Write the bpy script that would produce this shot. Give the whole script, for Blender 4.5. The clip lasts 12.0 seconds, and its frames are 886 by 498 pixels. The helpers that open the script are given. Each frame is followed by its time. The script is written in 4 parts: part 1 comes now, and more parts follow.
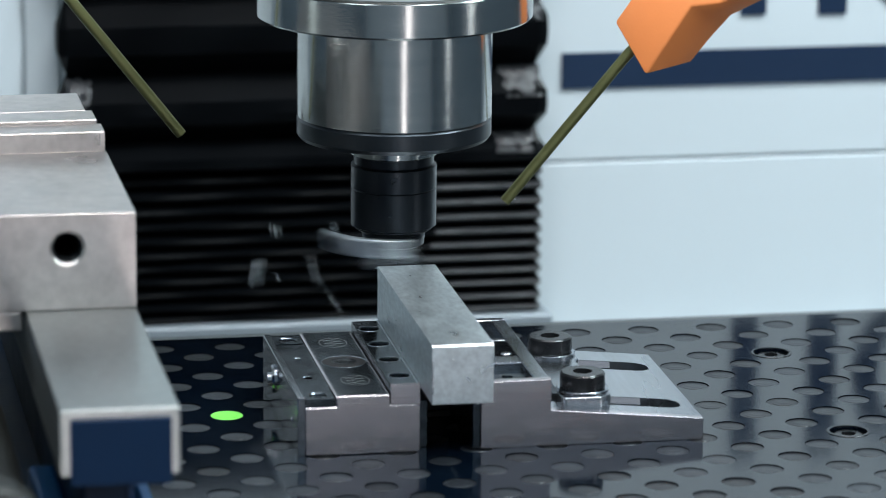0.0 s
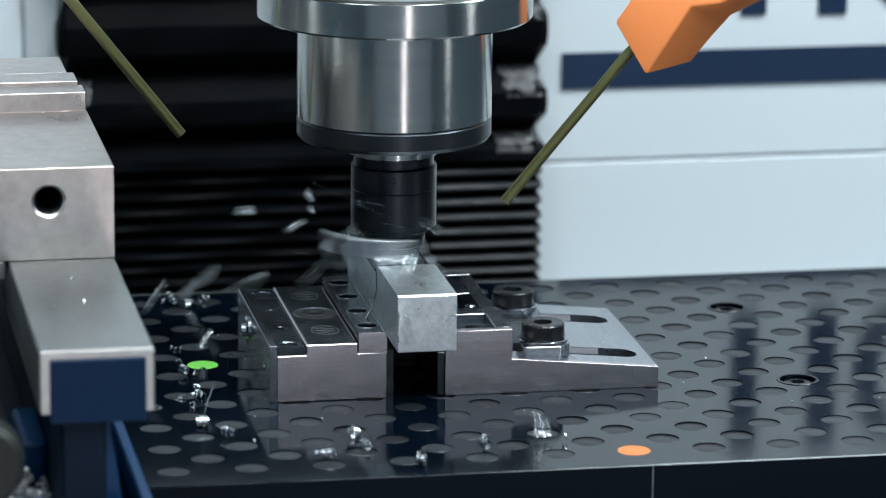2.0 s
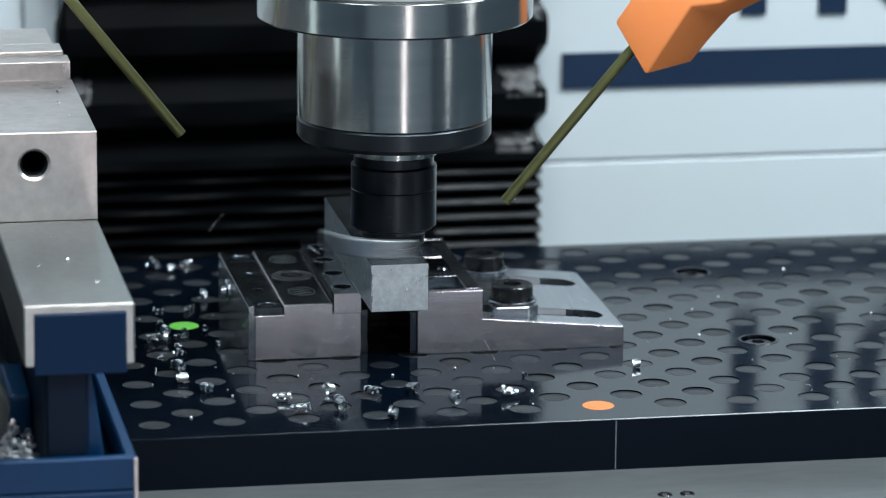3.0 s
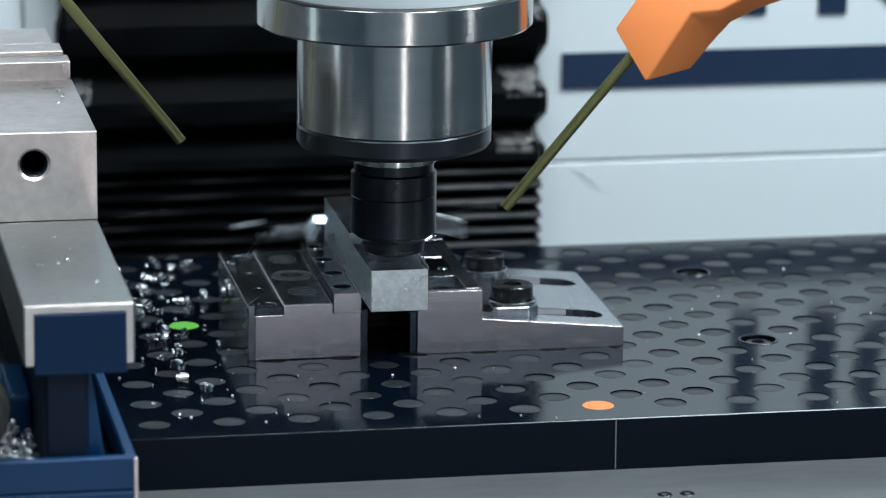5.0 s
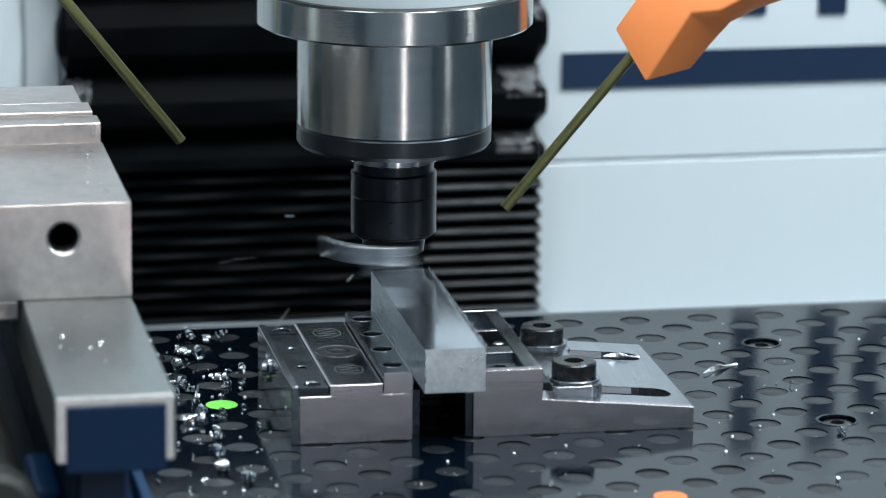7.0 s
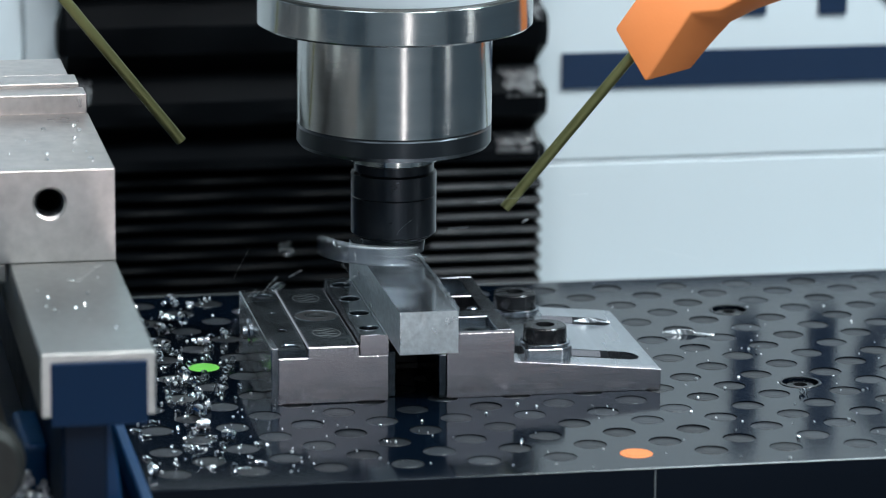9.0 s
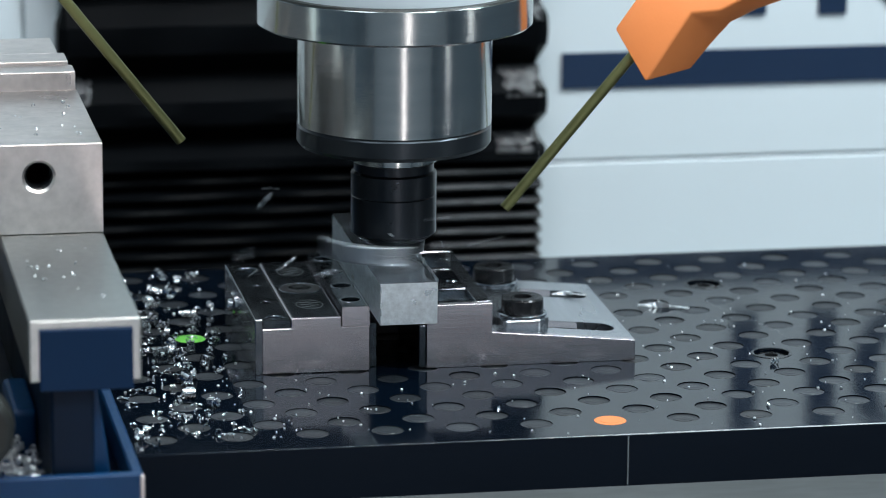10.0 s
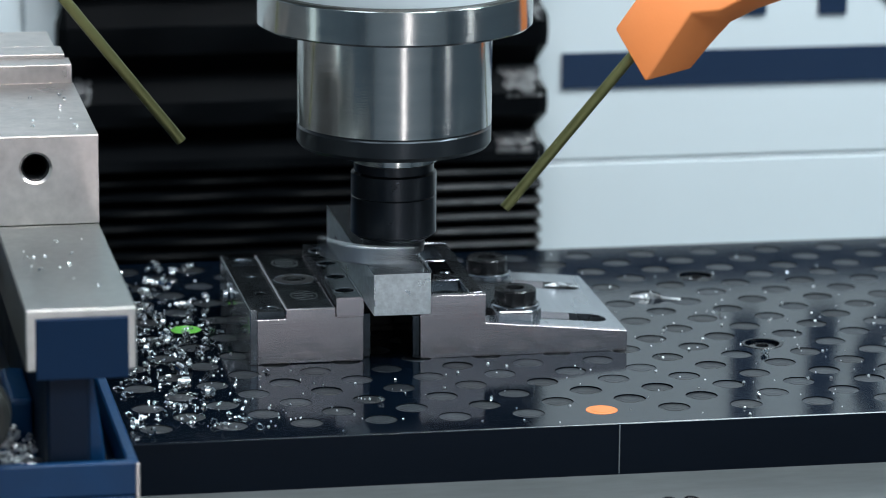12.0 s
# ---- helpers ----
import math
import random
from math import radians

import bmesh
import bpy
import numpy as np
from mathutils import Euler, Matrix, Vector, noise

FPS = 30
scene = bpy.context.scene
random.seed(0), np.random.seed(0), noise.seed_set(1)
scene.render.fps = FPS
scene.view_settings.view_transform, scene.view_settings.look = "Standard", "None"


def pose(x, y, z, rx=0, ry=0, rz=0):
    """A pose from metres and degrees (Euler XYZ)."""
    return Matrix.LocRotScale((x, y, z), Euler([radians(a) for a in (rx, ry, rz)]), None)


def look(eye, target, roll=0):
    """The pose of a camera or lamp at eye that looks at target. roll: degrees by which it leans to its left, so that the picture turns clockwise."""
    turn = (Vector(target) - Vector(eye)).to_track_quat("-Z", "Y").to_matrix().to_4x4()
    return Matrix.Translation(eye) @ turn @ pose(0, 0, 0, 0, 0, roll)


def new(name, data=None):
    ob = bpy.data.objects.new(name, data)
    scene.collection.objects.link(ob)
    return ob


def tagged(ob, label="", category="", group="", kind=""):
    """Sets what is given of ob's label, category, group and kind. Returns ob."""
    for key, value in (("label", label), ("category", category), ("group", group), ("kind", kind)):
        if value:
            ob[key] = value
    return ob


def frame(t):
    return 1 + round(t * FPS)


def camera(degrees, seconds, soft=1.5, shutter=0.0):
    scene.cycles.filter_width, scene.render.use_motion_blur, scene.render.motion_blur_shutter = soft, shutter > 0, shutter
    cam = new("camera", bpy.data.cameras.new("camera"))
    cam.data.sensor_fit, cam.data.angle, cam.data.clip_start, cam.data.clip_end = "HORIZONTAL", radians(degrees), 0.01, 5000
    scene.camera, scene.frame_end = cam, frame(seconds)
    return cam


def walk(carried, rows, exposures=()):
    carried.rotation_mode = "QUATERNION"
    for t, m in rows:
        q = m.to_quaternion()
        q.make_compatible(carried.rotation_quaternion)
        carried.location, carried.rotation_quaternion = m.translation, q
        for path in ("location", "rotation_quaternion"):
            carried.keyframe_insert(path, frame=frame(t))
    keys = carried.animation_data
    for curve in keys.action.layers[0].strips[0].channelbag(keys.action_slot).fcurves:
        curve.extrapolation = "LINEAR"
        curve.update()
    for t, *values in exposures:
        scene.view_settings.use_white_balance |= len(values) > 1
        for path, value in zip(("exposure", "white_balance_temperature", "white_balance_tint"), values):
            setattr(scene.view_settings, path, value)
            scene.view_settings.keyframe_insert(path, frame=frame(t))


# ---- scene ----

MM = 0.001
# ---- camera: a long lens on a tripod before the open machine ----
cam = camera(12.09, 12.0, soft=0.85, shutter=0.6)
EYE = (-0.30316, -1.31770, 0.39197)
YAW, PITCH, ROLL = 0.182982, 0.240247, 0.461
AIM = (EYE[0] + math.sin(YAW) * math.cos(PITCH), EYE[1] + math.cos(YAW) * math.cos(PITCH), EYE[2] - math.sin(PITCH))
cam.data.dof.use_dof, cam.data.dof.focus_distance, cam.data.dof.aperture_fstop = True, 1.45, 14.0
walk(cam, [(0.0, look(EYE, AIM, ROLL)), (12.0, look(EYE, AIM, ROLL))])

# ---- light: workshop ceiling lamps and the machine's own work lamps ----
world = bpy.data.worlds.new("workshop_air")
world.use_nodes = True
world.node_tree.nodes["Background"].inputs[0].default_value = (0.62, 0.72, 0.80, 1)
world.node_tree.nodes["Background"].inputs[1].default_value = 0.05
scene.world = world
scene.view_settings.exposure = 0.0


def area_lamp(name, eye, target, sx, sy, watts, color=(1, 0.98, 0.95)):
    data = bpy.data.lights.new(name, "AREA")
    data.shape, data.size, data.size_y, data.energy, data.color = "RECTANGLE", sx, sy, watts, color
    ob = new(name, data)
    ob.matrix_world = look(eye, target)
    return ob


area_lamp("work_lamp", (-0.05, -0.13, 1.0), (-0.05, 0.02, 0.0), 0.7, 0.07, 4.5, (1.0, 0.95, 0.95))
area_lamp("work_lamp", (0.60, -0.05, 0.95), (0.10, 0.32, 0.0), 0.08, 0.55, 12.0, (0.80, 0.94, 1))
area_lamp("tube_lamp", (0.02, -2.3, -0.20), (-0.05, 0.1, 0.10), 0.10, 1.5, 2.4, (1, 0.93, 0.94))
area_lamp("tube_lamp", (-2.0, -0.25, 0.35), (-0.06, 0.1, 0.10), 0.22, 1.6, 1.3, (0.80, 0.97, 0.97))
area_lamp("tube_lamp", (1.75, -1.15, 0.45), (-0.06, 0.1, 0.12), 0.16, 1.5, 3.0, (0.92, 0.98, 1))
area_lamp("ceiling_lamp", (0.3, -1.6, 2.4), (0.2, -1.4, 0.0), 1.6, 0.8, 48.0, (0.82, 0.94, 1))
area_lamp("ceiling_lamp", (-1.3, -1.0, 2.3), (-0.6, 0.0, 0.0), 0.9, 0.9, 12.0, (0.82, 0.94, 1))


# ---- materials ----
def mat(name, color, rough=0.5, metal=0.0, vary=0.12, scale=60.0, bump=0.0, bump_scale=400.0, rough_vary=0.1, stretch=(1, 1, 1),
        coat=0.0, random_vary=0.0, grain=0.0, grain_scale=900.0, spec=0.5):
    """Principled surface with broad and fine variation, in object space (metres)."""
    m = bpy.data.materials.new(name)
    m.use_nodes = True
    t = m.node_tree
    b = t.nodes["Principled BSDF"]
    b.inputs["Metallic"].default_value = metal
    b.inputs["Coat Weight"].default_value = coat
    b.inputs["Coat Roughness"].default_value = 0.08
    b.inputs["Specular IOR Level"].default_value = spec
    co = t.nodes.new("ShaderNodeTexCoord")
    mp = t.nodes.new("ShaderNodeMapping")
    mp.inputs["Scale"].default_value = stretch
    t.links.new(co.outputs["Object"], mp.inputs["Vector"])

    def noise_node(s, detail=4.0):
        n = t.nodes.new("ShaderNodeTexNoise")
        n.inputs["Scale"].default_value = s
        n.inputs["Detail"].default_value = detail
        t.links.new(mp.outputs["Vector"], n.inputs["Vector"])
        return n

    def math_node(op, a, v):
        n = t.nodes.new("ShaderNodeMath")
        n.operation = op
        t.links.new(a, n.inputs[0])
        if hasattr(v, "links"):
            t.links.new(v, n.inputs[1])
        else:
            n.inputs[1].default_value = v
        return n.outputs[0]

    broad, fine = noise_node(scale), noise_node(grain_scale, 3.0)
    value = math_node("MULTIPLY_ADD", broad.outputs["Fac"], 2 * vary)
    value.node.inputs[2].default_value = 1.0 - vary
    g = math_node("MULTIPLY_ADD", fine.outputs["Fac"], 2 * grain)
    g.node.inputs[2].default_value = 1.0 - grain
    value = math_node("MULTIPLY", value, g)
    if random_vary:
        info = t.nodes.new("ShaderNodeObjectInfo")
        r = math_node("MULTIPLY_ADD", info.outputs["Random"], 2 * random_vary)
        r.node.inputs[2].default_value = 1.0 - random_vary
        value = math_node("MULTIPLY", value, r)
    mix = t.nodes.new("ShaderNodeVectorMath")
    mix.operation = "SCALE"
    mix.inputs[0].default_value = color
    t.links.new(value, mix.inputs["Scale"])
    t.links.new(mix.outputs[0], b.inputs["Base Color"])
    rr = math_node("MULTIPLY_ADD", broad.outputs["Fac"], 2 * rough_vary)
    rr.node.inputs[2].default_value = rough - rough_vary
    t.links.new(rr, b.inputs["Roughness"])
    if bump:
        bn = noise_node(bump_scale, 6.0)
        bu = t.nodes.new("ShaderNodeBump")
        bu.inputs["Strength"].default_value = bump
        bu.inputs["Distance"].default_value = 0.0004
        t.links.new(bn.outputs["Fac"], bu.inputs["Height"])
        t.links.new(bu.outputs["Normal"], b.inputs["Normal"])
    return m


M_PLATE = mat("black_anodised_plate", (0.0014, 0.0038, 0.0085), 0.10, 0.0, 0.3, 25, 0.02, 300, 0.04, spec=0.40)
M_PLUG = mat("grey_plug", (0.015, 0.018, 0.022), 0.34, 0.0, 0.85, 260, 0.5, 700, 0.16, random_vary=0.5, grain=0.5, grain_scale=1400)
M_PLATE_FRONT = mat("dulled_plate_front", (0.0030, 0.0060, 0.0120), 0.42, 0.0, 0.3, 40, 0.15, 300, 0.08, (0.2, 1, 1), spec=0.12)
M_ORANGE_PLUG = mat("orange_plug", (0.85, 0.24, 0.07), 0.5, 0, 0.1)
M_GREEN_PLUG = mat("green_plug", (0.22, 0.80, 0.10), 0.5, 0, 0.1)
M_STEEL = mat("ground_steel", (0.36, 0.38, 0.41), 0.18, 1.0, 0.14, 60, 0.06, 400, 0.05, (1, 1, 1), grain=0.1)
# vise steel: tops and recesses darkened, fronts paler, reflections put into the colour
M_STEEL_SHADED = mat("shaded_steel", (0.125, 0.145, 0.165), 0.2, 1.0, 0.25, 90, 0.08, 400, 0.08)
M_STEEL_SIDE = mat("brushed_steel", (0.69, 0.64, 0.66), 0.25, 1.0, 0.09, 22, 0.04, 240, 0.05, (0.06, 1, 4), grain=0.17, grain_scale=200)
M_BLOCK = mat("sawn_aluminium", (0.66, 0.72, 0.74), 0.33, 0.88, 0.22, 170, 0.30, 420, 0.16, (1, 0.4, 1), grain=0.3, grain_scale=640)
M_BELLOWS_SHEEN = mat("bellows_sheen", (0.02, 0.021, 0.024), 0.36, 0.0, 0.5, 90, 1.0, 420, 0.12, (1, 1, 1.6), spec=0.6)
# lengthwise tone bands: milling streaks and reflected light put into the colour
M_CUT = mat("freshly_milled_aluminium", (0.76, 0.82, 0.88), 0.10, 0.97, 0.6, 260, 0.07, 380, 0.08, (1, 0.012, 1))
M_BOLT = mat("black_oxide", (0.016, 0.017, 0.019), 0.24, 0.3, 0.2, 200, 0.15, 900, 0.08)
M_CHROME = mat("spindle_steel", (0.475, 0.485, 0.475), 0.15, 1.0, 0.12, 40, 0.05, 300, 0.05, (1, 1, 8), grain=0.1)
M_FLANGE = mat("lapped_steel", (0.47, 0.49, 0.52), 0.27, 1.0, 0.22, 55, 0.10, 260, 0.09, (1, 0.12, 1), grain=0.14, grain_scale=420)
M_COLLAR = mat("dark_collar", (0.040, 0.047, 0.054), 0.30, 0.8, 0.15, 80, 0.05, 400, 0.06)
M_IRON = mat("oily_iron", (0.026, 0.028, 0.026), 0.40, 0.4, 0.8, 90, 0.3, 300, 0.15)
M_CUTTER = mat("black_cutter", (0.036, 0.041, 0.048), 0.30, 0.8, 0.2, 150, 0.1, 600, 0.08)
M_CARBIDE = mat("carbide", (0.70, 0.74, 0.77), 0.42, 1.0, 0.1, 300)
M_BRASS = mat("dull_brass_tube", (0.20, 0.20, 0.085), 0.42, 0.85, 0.18, 200, 0.1, 700, 0.1)
M_ORANGE = mat("orange_plastic", (0.90, 0.27, 0.075), 0.42, 0.0, 0.06, 60, 0.12, 900, 0.05)
M_BELLOWS = mat("black_bellows", (0.0022, 0.0027, 0.0034), 0.40, 0.0, 0.3, 40, 0.5, 120, 0.14, spec=0.035)
M_WHITE = mat("white_enamel", (0.64, 0.70, 0.73), 0.38, 0.0, 0.04, 6, 0.05, 300, 0.04)
M_NAVY = mat("navy_paint", (0.007, 0.022, 0.056), 0.4, 0.0, 0.08, 20)
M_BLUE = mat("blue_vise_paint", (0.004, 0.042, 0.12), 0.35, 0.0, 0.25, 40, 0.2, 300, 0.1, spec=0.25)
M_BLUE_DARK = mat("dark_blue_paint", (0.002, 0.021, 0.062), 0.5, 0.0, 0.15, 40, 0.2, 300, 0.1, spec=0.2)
# web in a darker navy than the other blue parts
M_BLUE_WEB = mat("dark_navy_casting", (0.0025, 0.010, 0.026), 0.5, 0.0, 0.4, 60, 0.4, 200, 0.1, spec=0.2)
M_JAW = mat("milled_jaw_aluminium", (0.61, 0.56, 0.535), 0.32, 0.95, 0.26, 32, 0.22, 160, 0.12, grain=0.24, grain_scale=260)
M_RAIL = mat("ground_rail", (0.46, 0.475, 0.46), 0.32, 1.0, 0.2, 28, 0.10, 220, 0.10, grain=0.18, grain_scale=300)
M_TABLE = mat("machine_table", (0.24, 0.26, 0.27), 0.5, 0.5, 0.15, 30, 0.1, 300, 0.1)
M_TABLE_SLAB = mat("oiled_table_iron", (0.15, 0.165, 0.17), 0.5, 0.5, 0.25, 30, 0.15, 300, 0.12, (0.3, 1, 1), grain=0.2, grain_scale=300)
M_CHIP = mat("aluminium_chip", (0.74, 0.77, 0.79), 0.24, 1.0, 0.15, 500, 0.2, 900, 0.1, random_vary=0.3)
M_CRUMB = mat("aluminium_crumb", (0.88, 0.90, 0.92), 0.42, 0.9, 0.1, 500)
M_SHADE_BLACK = mat("shade_black", (0.008, 0.008, 0.009), 0.6, 0.0, 0.1)
M_RUBBER_GREY = mat("grey_cover", (0.30, 0.34, 0.37), 0.4, 0.3, 0.1, 20)
M_ROOM = mat("workshop_wall", (0.50, 0.57, 0.62), 0.8, 0.0, 0.06, 2)
M_ROOM_DARK = mat("dark_workshop_wall", (0.14, 0.19, 0.23), 0.8, 0.0, 0.06, 2)
M_ROOM_FLOOR = mat("workshop_floor", (0.64, 0.575, 0.585), 0.6, 0.0, 0.1, 2)


# ---- mesh helpers (millimetres in, metres out) ----
def finish(bm, name, material, parent=None, smooth=None):
    bmesh.ops.recalc_face_normals(bm, faces=bm.faces)
    me = bpy.data.meshes.new(name)
    if smooth is not None:
        for f in bm.faces:
            f.smooth = True
        lim = radians(smooth)
        for ed in bm.edges:
            if len(ed.link_faces) == 2 and ed.calc_face_angle(0) > lim:
                ed.smooth = False
    bm.to_mesh(me)
    bm.free()
    me.materials.append(material)
    ob = new(name, me)
    if parent:
        ob.parent = parent
    return ob


def part(name, bm, material, parent, label="", smooth=None):
    ob = finish(bm, name, material, parent, smooth)
    return tagged(ob, label=label)


def thing(name, label, category, group=""):
    ob = new(name)
    ob.empty_display_size = 0.01
    return tagged(ob, label, category, group)


def bevelled(bm, width, seg=1, angle=30):
    if width > 0:
        edges = [ed for ed in bm.edges if len(ed.link_faces) == 2 and ed.calc_face_angle(0) > radians(angle)]
        bmesh.ops.bevel(bm, geom=edges, offset=width * MM, segments=seg, affect="EDGES", profile=0.5)
    return bm


def box(x0, x1, y0, y1, z0, z1, bev=0.4, seg=1, bm=None):
    """A bevelled block between the given millimetres."""
    b = bmesh.new()
    bmesh.ops.create_cube(b, size=1.0)
    for v in b.verts:
        v.co = Vector(((x0 if v.co.x < 0 else x1) * MM, (y0 if v.co.y < 0 else y1) * MM, (z0 if v.co.z < 0 else z1) * MM))
    bevelled(b, bev, seg)
    return joined(bm, b)


def joined(bm, b):
    if bm is None:
        return b
    me = bpy.data.meshes.new("tmp")
    b.to_mesh(me)
    b.free()
    bm.from_mesh(me)
    bpy.data.meshes.remove(me)
    return bm


def prism(profile, axis, a0, a1, bev=0.3, seg=1, bm=None):
    """Extrude a closed profile along x, y or z. Profile coordinates: (y, z), (x, z) or (x, y), in millimetres."""
    def place(p, a):
        return Vector({"x": (a, p[0], p[1]), "y": (p[0], a, p[1]), "z": (p[0], p[1], a)}[axis]) * MM
    b = bmesh.new()
    lo = [b.verts.new(place(p, a0)) for p in profile]
    hi = [b.verts.new(place(p, a1)) for p in profile]
    n = len(profile)
    b.faces.new(lo)
    b.faces.new(list(reversed(hi)))
    for i in range(n):
        b.faces.new((lo[i], hi[i], hi[(i + 1) % n], lo[(i + 1) % n]))
    bmesh.ops.recalc_face_normals(b, faces=b.faces)
    bevelled(b, bev, seg)
    return joined(bm, b)


def turned(profile, seg=64, cx=0.0, cy=0.0, bm=None, closed=True):
    """A body of revolution about the vertical through (cx, cy) from (radius, height) pairs in millimetres."""
    b = bmesh.new()
    rings = []
    for r, z in profile:
        if r <= 1e-6:
            rings.append([b.verts.new((cx * MM, cy * MM, z * MM))])
        else:
            rings.append([b.verts.new(((cx + r * math.cos(2 * math.pi * k / seg)) * MM, (cy + r * math.sin(2 * math.pi * k / seg)) * MM, z * MM)) for k in range(seg)])
    for a, c in zip(rings, rings[1:]):
        for k in range(seg):
            k2 = (k + 1) % seg
            q = []
            for v in (a[k % len(a)], a[k2 % len(a)], c[k2 % len(c)], c[k % len(c)]):
                if v not in q:
                    q.append(v)
            if len(q) > 2:
                b.faces.new(q)
    return joined(bm, b)


def pierced(bm, centre, radius, deep, seg=32):
    """A round blind hole, along y, in the face of bm that looks to -y."""
    f = max((q for q in bm.faces if q.normal.y < -0.99), key=lambda q: q.calc_area())
    xs, zs = [w.co.x / MM for w in f.verts], [w.co.z / MM for w in f.verts]
    bmesh.ops.delete(bm, geom=[f], context="FACES_ONLY")
    corners = [math.atan2(z - centre[2], x - centre[0]) % (2 * math.pi) for x in (min(xs), max(xs)) for z in (min(zs), max(zs))]
    angles = sorted([2 * math.pi * k / seg + 0.01 for k in range(seg)] + corners)
    seg = len(angles)
    edge = []
    for a in angles:
        c, s_ = math.cos(a), math.sin(a)
        k = min(((max(xs) if c > 0 else min(xs)) - centre[0]) / c, ((max(zs) if s_ > 0 else min(zs)) - centre[2]) / s_)
        edge.append(bm.verts.new(((centre[0] + k * c) * MM, centre[1] * MM, (centre[2] + k * s_) * MM)))
    loops = [edge]
    for r, d in ((radius + 0.9, 0), (radius, 0.9), (radius, deep)):
        loops.append([bm.verts.new(((centre[0] + r * math.cos(a)) * MM, (centre[1] + d) * MM, (centre[2] + r * math.sin(a)) * MM)) for a in angles])
    for a, c in zip(loops, loops[1:]):
        for k in range(seg):
            bm.faces.new((a[k], a[(k + 1) % seg], c[(k + 1) % seg], c[k]))
    bm.faces.new(loops[-1])
    return bm


def tube(points, radius, seg=16, bm=None, taper=None):
    """A round bar along points (millimetres)."""
    b = bmesh.new()
    pts = [Vector(p) for p in points]
    rings = []
    up = Vector((0.3, 1, 0.2)).normalized()
    for i, p in enumerate(pts):
        d = (pts[min(i + 1, len(pts) - 1)] - pts[max(i - 1, 0)]).normalized()
        u = d.cross(up).normalized()
        w = d.cross(u)
        r = radius if taper is None else radius * taper[i]
        rings.append([b.verts.new((p + (u * math.cos(2 * math.pi * k / seg) + w * math.sin(2 * math.pi * k / seg)) * r) * MM) for k in range(seg)])
    for a, c in zip(rings, rings[1:]):
        for k in range(seg):
            b.faces.new((a[k], a[(k + 1) % seg], c[(k + 1) % seg], c[k]))
    b.faces.new(rings[0])
    b.faces.new(list(reversed(rings[-1])))
    return joined(bm, b)


def drilled(x0, x1, y0, y1, z0, z1, holes, chamfer=0.3):
    """A block with round blind holes in its top: (x, y, radius, depth), in order of y, one behind another."""
    b = bmesh.new()
    cuts = [y0] + [(p[1] + q[1]) / 2 for p, q in zip(holes, holes[1:])] + [y1]

    def ring(pts):
        return [b.verts.new((x * MM, y * MM, z * MM)) for x, y, z in pts]

    for (cx, cy, r, deep), ya, yb in zip(holes, cuts, cuts[1:]):
        angles = sorted([2 * math.pi * k / 24 + 0.01 for k in range(24)] + [math.atan2(yy - cy, xx - cx) % (2 * math.pi) for xx in (x0, x1) for yy in (ya, yb)])
        outer = []
        for a in angles:
            c, s_ = math.cos(a), math.sin(a)
            k = min(((x1 if c > 0 else x0) - cx) / c if abs(c) > 1e-9 else 1e9, ((yb if s_ > 0 else ya) - cy) / s_ if abs(s_) > 1e-9 else 1e9)
            outer.append((cx + k * c, cy + k * s_, z1))
        loops = [ring(outer)]
        for rr, z in ((r + chamfer, z1), (r, z1 - chamfer), (r, z1 - deep)):
            loops.append(ring([(cx + rr * math.cos(a), cy + rr * math.sin(a), z) for a in angles]))
        n = len(angles)
        for lo, hi in zip(loops, loops[1:]):
            for k in range(n):
                b.faces.new((lo[k], lo[(k + 1) % n], hi[(k + 1) % n], hi[k]))
        b.faces.new(loops[-1])
    for pts in (((x0, y0), (x1, y0)), ((x1, y0), (x1, y1)), ((x1, y1), (x0, y1)), ((x0, y1), (x0, y0))):
        (xa, ya), (xb, yb) = pts
        b.faces.new(ring([(xa, ya, z0), (xb, yb, z0), (xb, yb, z1), (xa, ya, z1)]))
    bmesh.ops.remove_doubles(b, verts=b.verts, dist=1e-6)
    return b


def oval_ring(cx, cy, rx, ry, width, z, thick=0.05):
    """A flat oval line."""
    b = bmesh.new()
    rows = []
    for k in range(32):
        a = 2 * math.pi * k / 32
        rows.append([b.verts.new(((cx + (rx + d) * math.cos(a)) * MM, (cy + (ry + d) * math.sin(a)) * MM, h * MM)) for d, h in ((0, z), (0, z + thick), (width, z + thick), (width, z))])
    for k in range(32):
        for i in range(3):
            b.faces.new((rows[k][i], rows[k][i + 1], rows[(k + 1) % 32][i + 1], rows[(k + 1) % 32][i]))
    return b


ON_TABLE = []   # things that ride on the moving table
ON_HEAD = []    # things that go up and down with the head

# ---- the room that the machine stands in: unseen, toned for reflections in the steel ----
def room():
    walls = (("floor", -2.2, 2.2, -3.2, 1.2, -1.05, -1.0, M_ROOM_FLOOR), ("ceiling", -2.2, 2.2, -3.2, 1.2, 2.6, 2.65, M_ROOM),
             ("wall_west", -2.25, -2.2, -3.2, 1.2, -1.05, 2.65, M_ROOM_DARK), ("wall_east", 2.2, 2.25, -3.2, 1.2, -1.05, 2.65, M_ROOM_DARK),
             ("wall_south", -2.25, 2.25, -3.25, -3.2, -1.05, 2.65, M_ROOM), ("wall_north", -2.25, 2.25, 1.2, 1.25, -1.05, 2.65, M_ROOM))
    for n, x0, x1, y0, y1, z0, z1, m in walls:
        ob = finish(box(x0 * 1000, x1 * 1000, y0 * 1000, y1 * 1000, z0 * 1000, z1 * 1000, 0), n, m)
        tagged(ob, "plain workshop " + n.split("_")[0], n.split("_")[0], kind="structure")


room()


